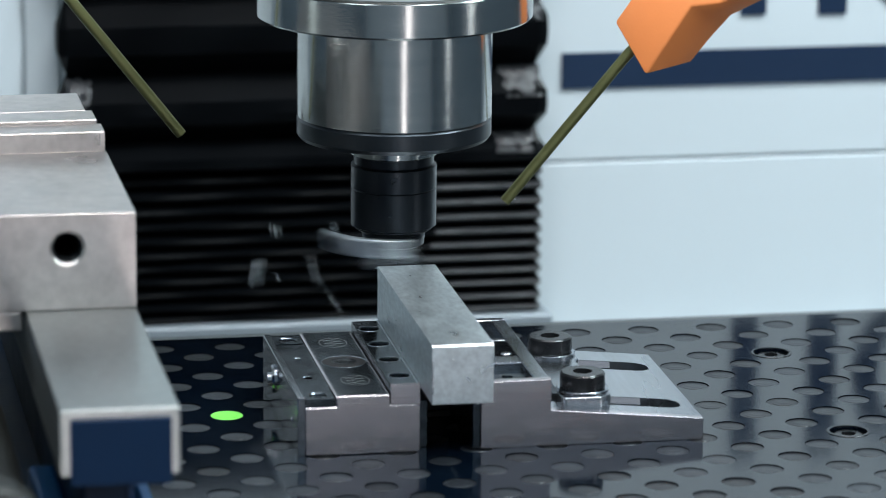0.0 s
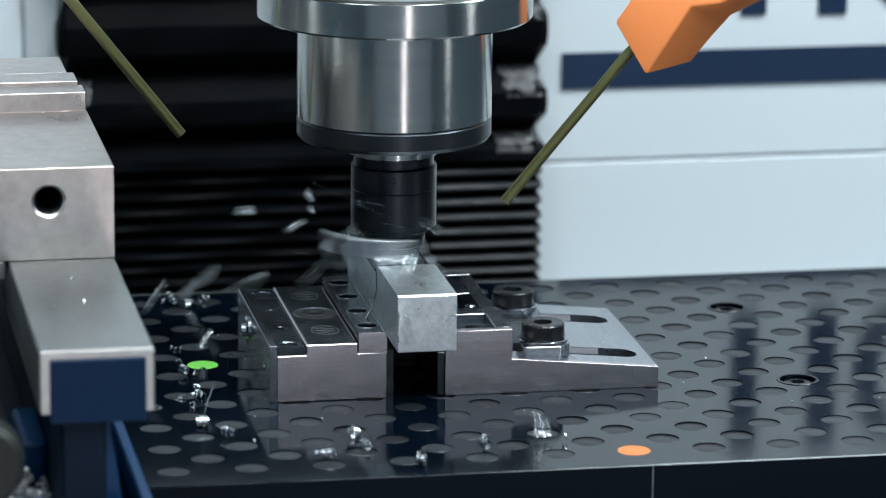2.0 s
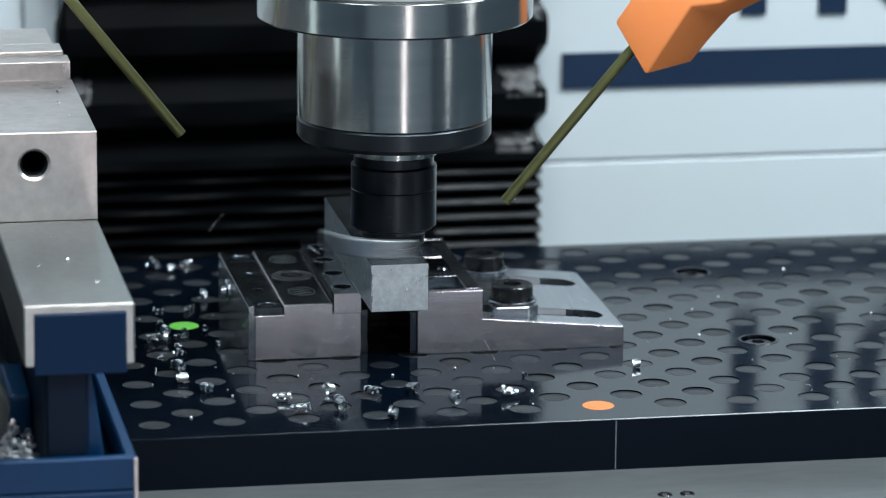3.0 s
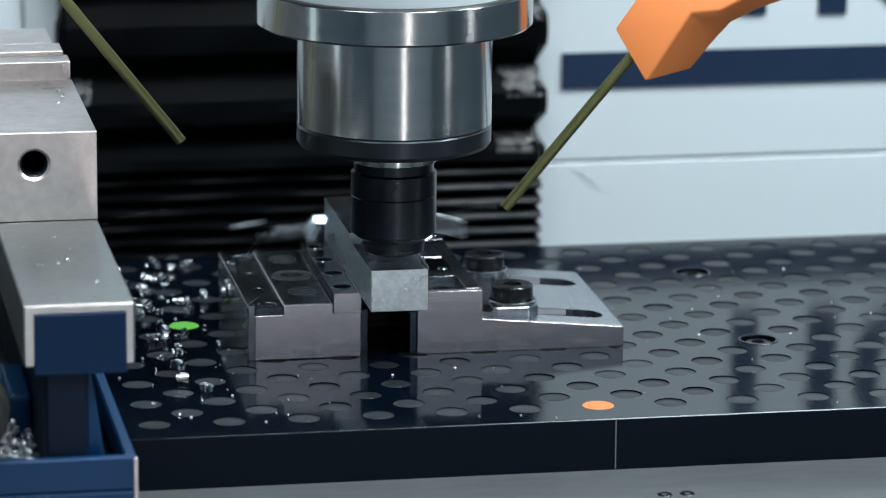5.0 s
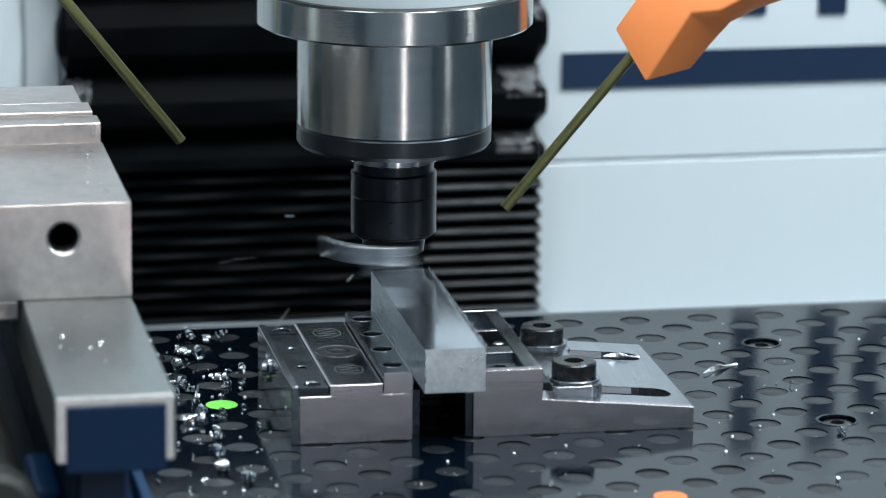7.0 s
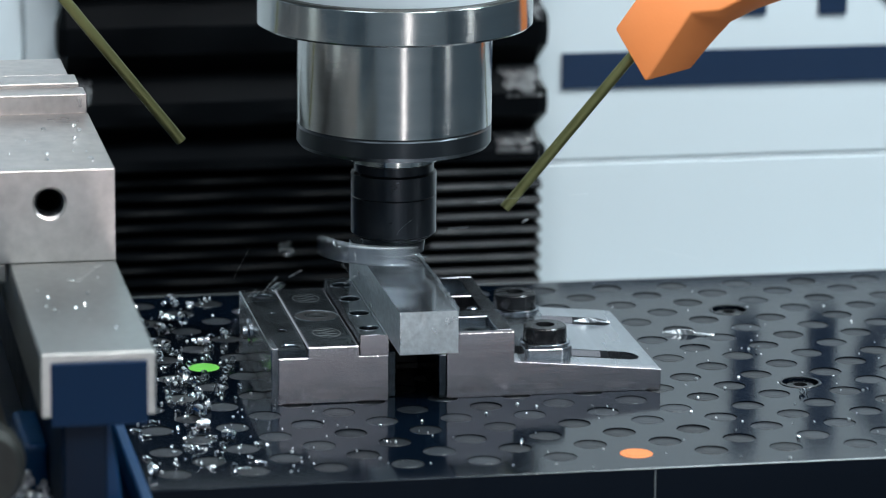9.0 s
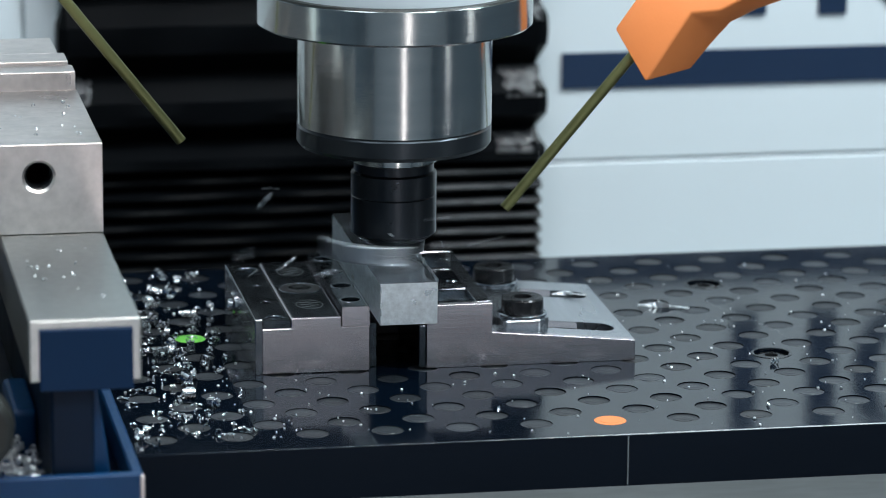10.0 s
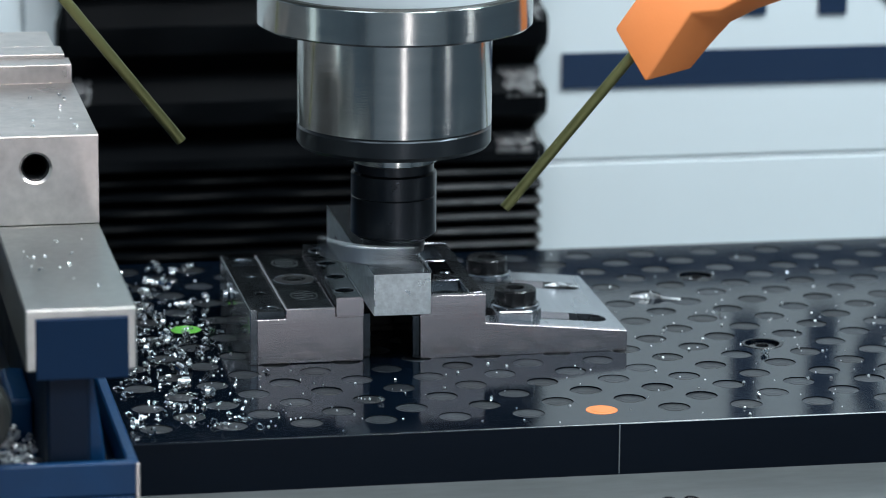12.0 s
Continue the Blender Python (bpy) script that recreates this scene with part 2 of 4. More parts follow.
# ---- the machine behind the table: column panels, bellows ----
def column():
    back = thing("machine_column", "white enamelled milling machine column with navy stripe and lettering", "machine")
    part("panel", prism([(30, -91), (30, 3.7), (420, 3.7), (420, -91)], "y", 384, 400, 0.6), M_WHITE, back)
    part("panel", box(30, 420, 384, 402, 4.7, 330, 0.8), M_WHITE, back)
    part("panel", box(-149, 29, 384.5, 400, -91, 330, 0.8), M_WHITE, back)
    part("panel", box(-420, -166, 380, 400, -91, 330, 1.2), M_WHITE, back)
    part("panel", box(-165, -150, 386, 402, -91, 330, 1.2), M_WHITE, back)
    part("stripe", box(62.2, 420, 382.8, 384.6, 36.2, 51.5, 0.1), M_NAVY, back, "navy painted stripe")
    part("letter", box(139.6, 150.8, 382.8, 384.6, 66.1, 130, 0.1), M_NAVY, back, "navy upright bar of cut-off lettering")
    part("letter", box(173.8, 186.2, 382.8, 384.6, 65.6, 130, 0.1), M_NAVY, back, "navy upright bar of cut-off lettering")
    pts_o = [(214 + 20 * math.cos(a), 96 + 30 * math.sin(a)) for a in [radians(90 + 180 * k / 24) for k in range(25)]]
    pts_i = [(214 + 9 * math.cos(a), 96 + 19 * math.sin(a)) for a in [radians(270 - 180 * k / 24) for k in range(25)]]
    part("letter", prism(pts_o + pts_i, "y", 382.8, 384.6, 0), M_NAVY, back, "navy round piece of cut-off lettering")


def bellows():
    ob = thing("bellows", "black rubber way bellows, folded tight at the bottom", "bellows")
    heights = [-56.0, -51.1, -45.1, -39.7, -34.0, -28.3, -22.4, -16.2, -9.8, -3.2, 3.4, 9.6, 32.8, 64.2, 98.0, 134.0]
    prof_front = []
    for i, (a, c) in enumerate(zip(heights, heights[1:])):
        h = c - a
        deep = 9.0 if h < 10 else 12.0
        prof_front += [(a, deep), (a + 0.18 * h, deep - 0.5), (a + 0.5 * h, 0.35 * deep if h < 10 else 0.1 * deep), (a + 0.82 * h, deep - 0.7)]
    prof_front.append((heights[-1], 9.0))
    b = bmesh.new()
    rows = []
    xl, xr, yf, yb = -151.5, 52.5, 371.0, 383.6
    for z, d in prof_front:
        k = d / 9.0
        k = k if z < 10 else 2.2 * k - 1.2
        ring = [(xl - 1.6 * k + 2, yb), (xl - 1.6 * k + 2, yf + 9 - d + 3), (xl + 3, yf + 9 - d)]
        n = 24
        for j in range(1, n):
            x = xl + (xr - xl) * j / n
            ring.append((x, yf + 9 - d + 0.5 * math.sin(x * 0.11 + z * 0.7) + 0.4 * noise.noise(Vector((x * 0.05, z * 0.2, 3)))))
        ring += [(xr - 3, yf + 9 - d), (xr + 1.8 * k - 2, yf + 9 - d + 3), (xr + 1.8 * k - 2, yb)]
        rows.append([b.verts.new((x * MM, y * MM, (z + 0.4 * noise.noise(Vector((x * 0.02, z * 0.3, 7)))) * MM)) for x, y in ring])
    for a, c in zip(rows, rows[1:]):
        for i in range(len(a) - 1):
            b.faces.new((a[i], a[i + 1], c[i + 1], c[i]))
    part("bellows_skin", b, M_BELLOWS, ob, smooth=25)
    # creased fabric on the upward slopes near the corners, paler and glossier as sheen
    for xa, xb, za, zb, seed in ((33, 51.0, 36.5, 48.5, 1), (30, 50.5, 12.6, 21.0, 2), (-149.5, -138, 38.0, 48.0, 3), (36, 51.0, 69.0, 80.0, 4)):
        b = bmesh.new()
        nu, nv = 26, 16
        grid = []
        for i in range(nu + 1):
            row = []
            for j in range(nv + 1):
                u, v_ = i / nu, j / nv
                edge = min(1.0, 5 * u, 5 * (1 - u), 4 * v_ + 0.3, 4 * (1 - v_))
                crease = noise.noise(Vector((u * 5 + 3 * v_, v_ * 4, seed))) + 0.5 * noise.noise(Vector((u * 12, v_ * 9, seed + 5)))
                y = 368.6 + 9.8 * v_ - 0.9 * crease - 1.5 * edge
                row.append(b.verts.new(((xa + (xb - xa) * u) * MM, y * MM, (za + (zb - za) * v_ + 0.5 * crease) * MM)))
            grid.append(row)
        for p, q in zip(grid, grid[1:]):
            for j in range(nv):
                b.faces.new((p[j], q[j], q[j + 1], p[j + 1]))
        part("corner_fold", b, M_BELLOWS_SHEEN, ob, "creased corner fold made paler as sheen", 60)
    for a, c in zip(heights[:11], heights[1:12]):   # pleat edge strips, paler towards the corner to imitate sheen
        h = c - a
        b = prism([(370.75, a - 0.1), (370.55, a + 0.1 * h), (370.9, a + 0.22 * h), (372.6, a + 0.34 * h), (372.6, a)], "x", 4 + 5 * math.sin(a), 51.5, 0.15)
        part("pleat_edge", b, M_BELLOWS_SHEEN, ob, "pleat edge strip made paler as sheen")
    part("end_frame", prism([(-160, -57.6), (56, -57.6), (56, -63.6), (-160, -63.6)], "y", 366, 383.4, 0.8), M_RUBBER_GREY, ob, "grey metal end frame")
    return ob


def machine_stand():
    ob = thing("machine_stand", "white enamelled machine stand below the table", "machine stand")
    part("casting", box(-420, 420, -20, 430, -1000, -90, 4), M_WHITE, ob)
    part("saddle", box(-300, 300, -10, 330, -90, -58.2, 2), M_TABLE, ob, "grey machined saddle")


column()
bellows()
machine_stand()


# ---- machine table and fixture plate ----
def machine_table():
    ob = thing("machine_table", "grey ground machine table under the fixture plate", "machine table")
    prof = [(-75, -18), (-75, -58), (300, -58), (300, -18)]
    part("slab", prism(prof, "x", -420, 430, 1.0), M_TABLE_SLAB, ob)
    for x in (12.6, 20.2, -120, 150):
        part("oil_screw", turned([(0, -18.6), (1.0, -18.5), (1.2, -17.7), (2.2, -17.7), (2.6, -18.02)], 20, x, -47.5), M_BOLT, ob, "small black screw", 35)
    part("front_lip", box(-420, 430, -75.5, -72, -30, -17.2, 0.5), M_TABLE_SLAB, ob)
    ON_TABLE.append(ob)


PITCH_MM = 12.7


def plate():
    ob = thing("fixture_plate", "glossy black fixture plate with rows of plugged holes", "fixture plate")
    ON_TABLE.append(ob)
    x0, x1, y0, y1, depth = -163.5, 330.2, -16.3, 228.0, -18.0
    angles = [0, 14, 26.565, 45, 67.5, 90, 112.5, 135, 153.435, 166]
    angles = [radians(a) for a in angles] + [radians(a + 180) for a in angles]
    hw, hh, hr = PITCH_MM, PITCH_MM / 2, 5.55
    verts, faces = [], []

    def v(x, y, z):
        verts.append((x * MM, y * MM, z * MM))
        return len(verts) - 1

    def quad(a, b, c, d, z):
        faces.append((v(a, b, z), v(c, b, z), v(c, d, z), v(a, d, z)))

    sites = []
    quad(x0, y0, x1, -hh, 0)
    quad(x0, 17 * PITCH_MM + hh, x1, y1, 0)
    for j in range(18):
        y = j * PITCH_MM
        cols = [i for i in range(-12, 26) if (i + j) % 2 == 0]
        quad(x0, y - hh, cols[0] * PITCH_MM - hw, y + hh, 0)
        if cols[-1] * PITCH_MM + hw < x1 - 0.01:
            quad(cols[-1] * PITCH_MM + hw, y - hh, x1, y + hh, 0)
        for i in cols:
            x = i * PITCH_MM
            sites.append((i, j))
            outer, rim, low = [], [], []
            hr = 6.28 if (i, j) in ((6, 6), (6, 14)) else 5.55
            for a in angles:
                c, s_ = math.cos(a), math.sin(a)
                k = min(hw / max(abs(c), 1e-9), hh / max(abs(s_), 1e-9))
                outer.append(v(x + k * c, y + k * s_, 0))
                rim.append(v(x + hr * c, y + hr * s_, 0))
                low.append(v(x + hr * c, y + hr * s_, -3.0))
            n = len(angles)
            for q in range(n):
                p = (q + 1) % n
                faces.append((outer[q], outer[p], rim[p], rim[q]))
                faces.append((rim[q], rim[p], low[p], low[q]))
    # chamfer, sides and bottom
    faces.append((v(x0, y0, 0), v(x0, y0 - 0.5, -0.5), v(x1, y0 - 0.5, -0.5), v(x1, y0, 0)))
    faces.append((v(x0, y0 - 0.5, -0.5), v(x0, y0 - 0.5, depth), v(x1, y0 - 0.5, depth), v(x1, y0 - 0.5, -0.5)))
    faces.append((v(x0, y1, 0), v(x1, y1, 0), v(x1, y1, depth), v(x0, y1, depth)))
    faces.append((v(x0, y0 - 0.5, depth), v(x0, y0 - 0.5, -0.5), v(x0, y0, 0), v(x0, y1, 0), v(x0, y1, depth)))
    faces.append((v(x1, y0 - 0.5, depth), v(x1, y1, depth), v(x1, y1, 0), v(x1, y0, 0), v(x1, y0 - 0.5, -0.5)))
    faces.append((v(x0, y0 - 0.5, depth), v(x0, y1, depth), v(x1, y1, depth), v(x1, y0 - 0.5, depth)))
    me = bpy.data.meshes.new("plate_body")
    me.from_pydata(verts, [], faces)
    me.materials.append(M_PLATE)
    me.materials.append(M_PLATE_FRONT)
    # front face takes a duller finish, which darkens it against bright reflections
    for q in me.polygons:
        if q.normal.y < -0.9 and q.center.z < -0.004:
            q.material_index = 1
    body = new("plate_body", me)
    body.parent = ob
    part("scribed_line", box(2.35, 2.75, -16.95, -16.6, -17.6, -0.7, 0), M_TABLE, ob, "fine pale scribed line")
    b = bmesh.new()   # pale painted highlight along the front edge, fading out towards one end
    prev = None
    for x, fade in ((-150, 0.04), (-60, 0.15), (-20, 0.5), (10, 1.0), (x1, 1.0)):
        row = [b.verts.new((x * MM, (y0 - 0.29 + d * fade) * MM, (-0.19 + h * fade) * MM)) for d, h in ((-0.17, -0.19), (-0.20, -0.12), (0.14, 0.17), (0.2, 0.15))]
        if prev:
            for i in range(4):
                b.faces.new((prev[i], prev[(i + 1) % 4], row[(i + 1) % 4], row[i]))
        prev = row
    part("worn_edge", b, M_TABLE, ob, "pale painted highlight on the front edge")
    shared = turned([(0, -0.35), (3.4, -0.35), (3.6, -0.5), (4.4, -0.5), (5.3, -0.35), (5.5, -0.5), (5.5, -2.9)], 20)
    first = None
    rnd = random.Random(5)
    bolts = {(-1, 7), (-1, 11), (6, 6), (6, 14)}
    for i, j in sites:
        if (i, j) in bolts:
            continue
        if first is None:
            first = finish(shared, "plug", M_PLUG, ob, 30)
            p = first
        else:
            p = new("plug", first.data)
            p.parent = ob
        p.location = (i * PITCH_MM * MM, j * PITCH_MM * MM, rnd.uniform(-0.12, 0.14) * MM)
        if (i, j) in ((0, 0), (-10, 10)):
            p.data = first.data.copy()
            p.data.materials[0] = M_ORANGE_PLUG if i == 0 else M_GREEN_PLUG
            tagged(p, label="bright orange plug" if i == 0 else "bright green plug")
            p.location.z = 0.5 * MM
    for cx, cy in ((76.2, 76.2), (76.2, 177.8)):
        b = turned([(7.5, 0.03), (7.3, 0.22), (6.4, 0.2), (6.2, -1.9), (4.9, -2.0), (4.8, -0.9), (4.5, -0.7), (2.5, -0.7), (2.3, -2.4), (0, -2.4)], 32, cx, cy)
        part("cap_screw", b, M_BOLT, ob, "black counterbored cap screw", 35)
    return ob


machine_table()
plate()


# ---- the small modular vise ----
def low_vise():
    ob = thing("modular_vise", "low two-piece steel vise bolted on the fixture plate", "vise")
    ON_TABLE.append(ob)
    f, k = 74.6, 156.0
    # clamping half: body with a front pocket left, a thin end plate, a movable jaw
    prof = [(-108, 0.05), (-69.9, 0.05), (-69.9, 16.4), (-80, 16.4), (-80, 20), (-97.8, 20), (-97.8, 16.4), (-108, 16.4)]
    part("body", prism(prof, "y", f, k, 0.3), M_STEEL_SIDE, ob)
    part("top_inlay", drilled(-97.0, -80.9, f + 0.8, k - 0.8, 19.9, 20.14, [(-88.6, 116.5, 7.4, 0.2)], 0.02), M_STEEL_SHADED, ob, "ground top face darkened for its reflection")
    # rim in paler steel than the face, as a highlight
    part("bore_rim", turned([(7.25, 19.95), (7.4, 20.22), (7.6, 20.24), (7.75, 20.12)], 40, -88.6, 116.5), M_STEEL, ob, "countersunk bore rim made paler as a highlight", 35)
    # black disc and screw imitate the shade inside the bore
    part("bore_floor", turned([(0, 20.06), (7.3, 20.06), (7.35, 19.96)], 40, -88.6, 116.5), M_SHADE_BLACK, ob, "black disc for the bore's shade")
    part("bore_screw", turned([(0, 20.08), (2.0, 20.08), (2.2, 20.12), (4.0, 20.12), (4.3, 20.07)], 32, -88.6, 117.5), M_BOLT, ob, smooth=35)
    part("end_plate", box(-110.5, -108.0, f + 0.1, k, 0.05, 20.0, 0.2), M_STEEL, ob)
    edge_screw = part("edge_screw", turned([(0, 0.3), (0.8, 0.3), (1.0, 0)], 12), M_STEEL, ob)
    edge_screw.matrix_local = pose(-0.1105, 0.088, 0.009, 0, -90, 0)
    part("filler", drilled(-107.9, -97.9, f + 11, k - 11, 16.4, 18.9, [(-102.9, 103.0, 1.7, 1.5), (-102.9, 127.0, 1.2, 1.0)], 0.3), M_STEEL_SHADED, ob)
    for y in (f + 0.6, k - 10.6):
        part("clamp_pad", drilled(-107.6, -98.2, y, y + 10, 16.4, 19.2, [(-102.9, y + 5, 3.0, 1.7)], 0.4), M_STEEL_SHADED, ob, "dark recessed clamp pad")
        part("pad_screw", turned([(0, 17.9), (1.3, 17.9), (1.4, 18.5), (2.5, 18.5), (2.7, 18.2)], 24, -102.9, y + 5), M_STEEL, ob, smooth=35)
    for y in (93.0, 141.0):
        part("engraved_oval", oval_ring(-88.6, y, 4.6, 6.0, 0.22, 20.15, 0.05), M_TABLE_SLAB, ob, "pale engraved oval line")
        b = bmesh.new()
        for q in range(6):
            stroke = box(-3.4, 3.4, -0.16, 0.16, 0, 0.05, 0)
            bmesh.ops.transform(stroke, matrix=pose(-0.0886, (y - 4.0 + q * 1.6) * MM, 0.02015, 0, 0, 28 if q % 2 else -16), verts=stroke.verts)
            b = joined(b, stroke)
        part("engraving", b, M_TABLE_SLAB, ob, "pale engraved lines")
    jaw_holes = [(-75.2, y, 3.5, 2.6) for y in (85.0, 105.2, 125.4, 145.6)]
    jaw = part("movable_jaw", drilled(-79.7, -70.0, f + 0.05, k, 16.45, 23.4, jaw_holes, 0.35), M_STEEL_SHADED, ob, "ground jaw with four counterbores, top darkened for its reflection")
    # front face in the paler steel, as if lit; the top stays darkened
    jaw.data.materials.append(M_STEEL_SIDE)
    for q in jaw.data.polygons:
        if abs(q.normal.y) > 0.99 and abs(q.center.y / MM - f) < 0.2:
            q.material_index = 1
    # edge strips and counterbore rims in paler steel imitate highlights
    part("jaw_edge", box(-71.1, -70.1, f + 0.3, k - 0.3, 23.39, 23.6, 0.1), M_STEEL, ob, "bright strip as highlight on the jaw edge")
    part("jaw_edge", box(-79.6, -70.1, f + 0.06, f + 0.6, 23.39, 23.55, 0.1), M_STEEL, ob, "bright strip as highlight on the jaw edge")
    for x, y, r, _ in jaw_holes:
        part("counterbore_rim", turned([(r, 23.35), (r + 0.05, 23.52), (r + 0.4, 23.55), (r + 0.55, 23.39)], 32, x, y), M_STEEL, ob, "counterbore rim made paler as a highlight", 35)
        part("jaw_screw", turned([(0, 21.6), (1.5, 21.6), (1.6, 22.3), (2.8, 22.3), (3.0, 22.0)], 24, x, y), M_STEEL_SHADED, ob, smooth=35)
    part("adjuster_knob", adjuster_knob(), M_STEEL, ob, smooth=35)
    part("guide_rail", box(-69.9, -66.6, f + 5, k, 0.05, 16.2, 0.3), M_STEEL_SHADED, ob)
    part("guide_rail", box(-52.4, -49.7, f + 0.4, k, 0.05, 15.6, 0.3), M_STEEL_SHADED, ob)
    # black blocks stand in for the shade deep in the channel
    part("channel_floor", box(-66.6, -52.4, f + 40, k, 0.05, 2.0, 0.2), M_SHADE_BLACK, ob)
    part("channel_back", box(-66.6, -52.4, f + 42, k, 2.0, 15.4, 0.2), M_SHADE_BLACK, ob)
    # fixed half: raised jaw and a tapered flange
    prof = [(-49.6, 0.05), (25.7, 0.05), (25.7, 7.3), (-26.1, 12.2), (-26.1, 22.8), (-49.6, 22.8)]
    part("jaw_front", prism(prof, "y", f, f + 3.4, 0.12), M_STEEL_SIDE, ob)
    part("jaw_base", box(-49.6, -26.1, f + 3.4, k, 0.05, 14.0, 0.3), M_STEEL_SIDE, ob)
    outline = [(-26.0, f + 3.4), (25.7, f + 3.4), (25.7, k), (-26.0, k)]
    for y in (138.0, 91.2):
        outline.append((-26.0, y + 5.4))
        outline += [(16.2 + 5.4 * math.cos(radians(90 - 15 * q)), y + 5.4 * math.sin(radians(90 - 15 * q))) for q in range(13)]
        outline.append((-26.0, y - 5.4))
    b = bmesh.new()
    lo = [b.verts.new((x * MM, y * MM, 0.05 * MM)) for x, y in outline]
    hi = [b.verts.new((x * MM, y * MM, (7.3 + (25.7 - x) * 4.9 / 51.8) * MM)) for x, y in outline]
    b.faces.new(lo)
    b.faces.new(list(reversed(hi)))
    for q in range(len(lo)):
        b.faces.new((lo[q], hi[q], hi[(q + 1) % len(lo)], lo[(q + 1) % len(lo)]))
    bmesh.ops.recalc_face_normals(b, faces=b.faces)
    part("flange", b, M_FLANGE, ob, "lapped steel flange with two open slots")
    # pale sloped strip on part of each slot's back wall imitates light there
    for y in (138.0, 91.2):
        b = bmesh.new()
        ends = []
        for x in (-4.0, 9.0):
            z = 7.3 + (25.7 - x) * 4.9 / 51.8
            ends.append([b.verts.new((x * MM, (y + dy) * MM, (z + dz) * MM)) for dy, dz in ((5.5, 0.03), (5.38, -2.2), (4.5, -2.2))])
        b.faces.new(ends[0]), b.faces.new(list(reversed(ends[1])))
        for i in range(3):
            b.faces.new((ends[0][i], ends[1][i], ends[1][(i + 1) % 3], ends[0][(i + 1) % 3]))
        part("slot_chamfer", b, M_STEEL_SIDE, ob, "pale strip for the slot's lit wall")
    walls = ((-49.6, -26.2, k - 3.2, k), (-31.4, -26.2, f + 3.4, k - 3.2), (-49.6, -45.8, f + 3.4, k - 3.2), (-45.8, -31.4, 97.2, 105.6), (-45.8, -31.4, 126.0, 129.0))
    for a, c, d, g in walls:
        part("jaw_wall", box(a, c, d, g, 14.02, 22.8, 0.3), M_STEEL, ob)
    part("jaw_pocket", box(-45.8, -31.4, f + 3.4, 97.2, 14.0, 20.4, 0.2), M_STEEL_SHADED, ob)
    part("jaw_pocket", box(-45.8, -31.4, 129.0, k - 3.2, 14.0, 18.6, 0.2), M_STEEL_SHADED, ob)
    for x in (-44, -34.4):
        part("dowel", turned([(0, 22.9), (1.5, 22.9), (1.9, 22.5), (1.9, 14)], 20, x, 109.5), M_STEEL, ob, smooth=35)
    part("pocket_screw", turned([(0, 19.6), (1.8, 19.6), (2, 20.9), (3.8, 20.9), (4.2, 20.4)], 28, -38.5, 86.5), M_STEEL_SHADED, ob, smooth=35)
    # strap below the bolts, open slots behind it
    for x, y in ((-12.0, 91.2), (-13.4, 138.0)):
        part("washer", turned([(0, 15.2), (8.4, 15.2), (8.8, 14.9), (8.8, 14.0)], 40, x, y), M_STEEL, ob, smooth=35)
        part("bolt", turned([(0, 17.6), (2.9, 17.6), (3.3, 20.6), (6.9, 20.6), (7.5, 20.1), (7.65, 15.8), (7.4, 15.2)], 48, x, y), M_BOLT, ob, "black socket head cap screw", 30)
    strap = [(-20.6, 83.4), (-19.4, 82.2), (-7.5, 82.2), (-3.4, 86.0), (-3.4, 98.5), (-5.4, 100.5), (-6.4, 128.5), (-4.8, 130.5), (-4.8, 145.5), (-7.2, 148.0), (-20.6, 148.0)]
    part("strap", prism(strap, "z", 8.4, 14.0, 0.35), M_FLANGE, ob, "bare steel clamping strap below the bolts")
    return ob


def adjuster_knob():
    b = turned([(0, 2.6), (2.2, 2.6), (2.4, 1.2), (4.4, 1.2), (4.9, 0.6), (4.9, 0)], 28)
    bmesh.ops.transform(b, matrix=pose(-0.1105, 0.1285, 0.0118, 0, -90, 0), verts=b.verts)
    return b


low_vise()

# ---- the workpiece ----
BX0, BX1, BY0, BY1 = -69.95, -49.75, 53.2, 160.1
Z0, Z_FINAL, Z_ROUGH, Z_STOCK = 21.9, 36.8, 38.8, 41.7


TABLE_Y = [(0.0, -93.4), (0.4, -91.0), (0.7, -89.2), (0.85, -87.0), (1.0, -80.6), (1.5, -55.3), (2.0, -28.2), (2.5, -0.9), (3.0, 26.5),
           (3.2, 37.6), (3.9, 75.6), (4.0, 78.0), (4.1, 75.6), (4.8, 37.4), (5.0, 26.6), (5.5, -0.4), (6.0, -27.2), (6.5, -54.2), (7.0, -79.9),
           (7.2, -88.0), (7.35, -91.9), (7.5, -92.4), (7.85, -89.8), (8.0, -85.6), (8.8, -42.7), (9.0, -31.7), (9.5, -4.4), (9.65, 3.4),
           (9.75, 6.0), (10.0, 7.8), (10.5, 11.2), (11.0, 14.5), (11.5, 17.8), (12.0, 20.9)]
AX, AY, CUT_R = -59.15, 97.5, 29.5


def table_y(t):
    return float(np.interp(t, [r[0] for r in TABLE_Y], [r[1] for r in TABLE_Y]))


def first_time(test, t0, t1):
    t = t0
    while t < t1 and not test(t):
        t += 1 / 30
    return t


def flight(start, end, t0, t1, lift, spin, centre):
    """Poses of a chip thrown from start to end (millimetres) between t0 and t1; spin: degrees about three axes for each step."""
    rows = []
    n = 4
    for i in range(n + 1):
        u = i / n
        p = Vector(start).lerp(Vector(end), u) + Vector((0, 0, lift * 4 * u * (1 - u)))
        turn = Euler([radians(a * i) for a in spin]).to_matrix().to_4x4()
        rows.append((t0 + (t1 - t0) * u, Matrix.Translation(p * MM) @ turn @ Matrix.Translation(-Vector(centre) * MM)))
    return rows


SHAVED = []   # pieces of the top layers with their own rows


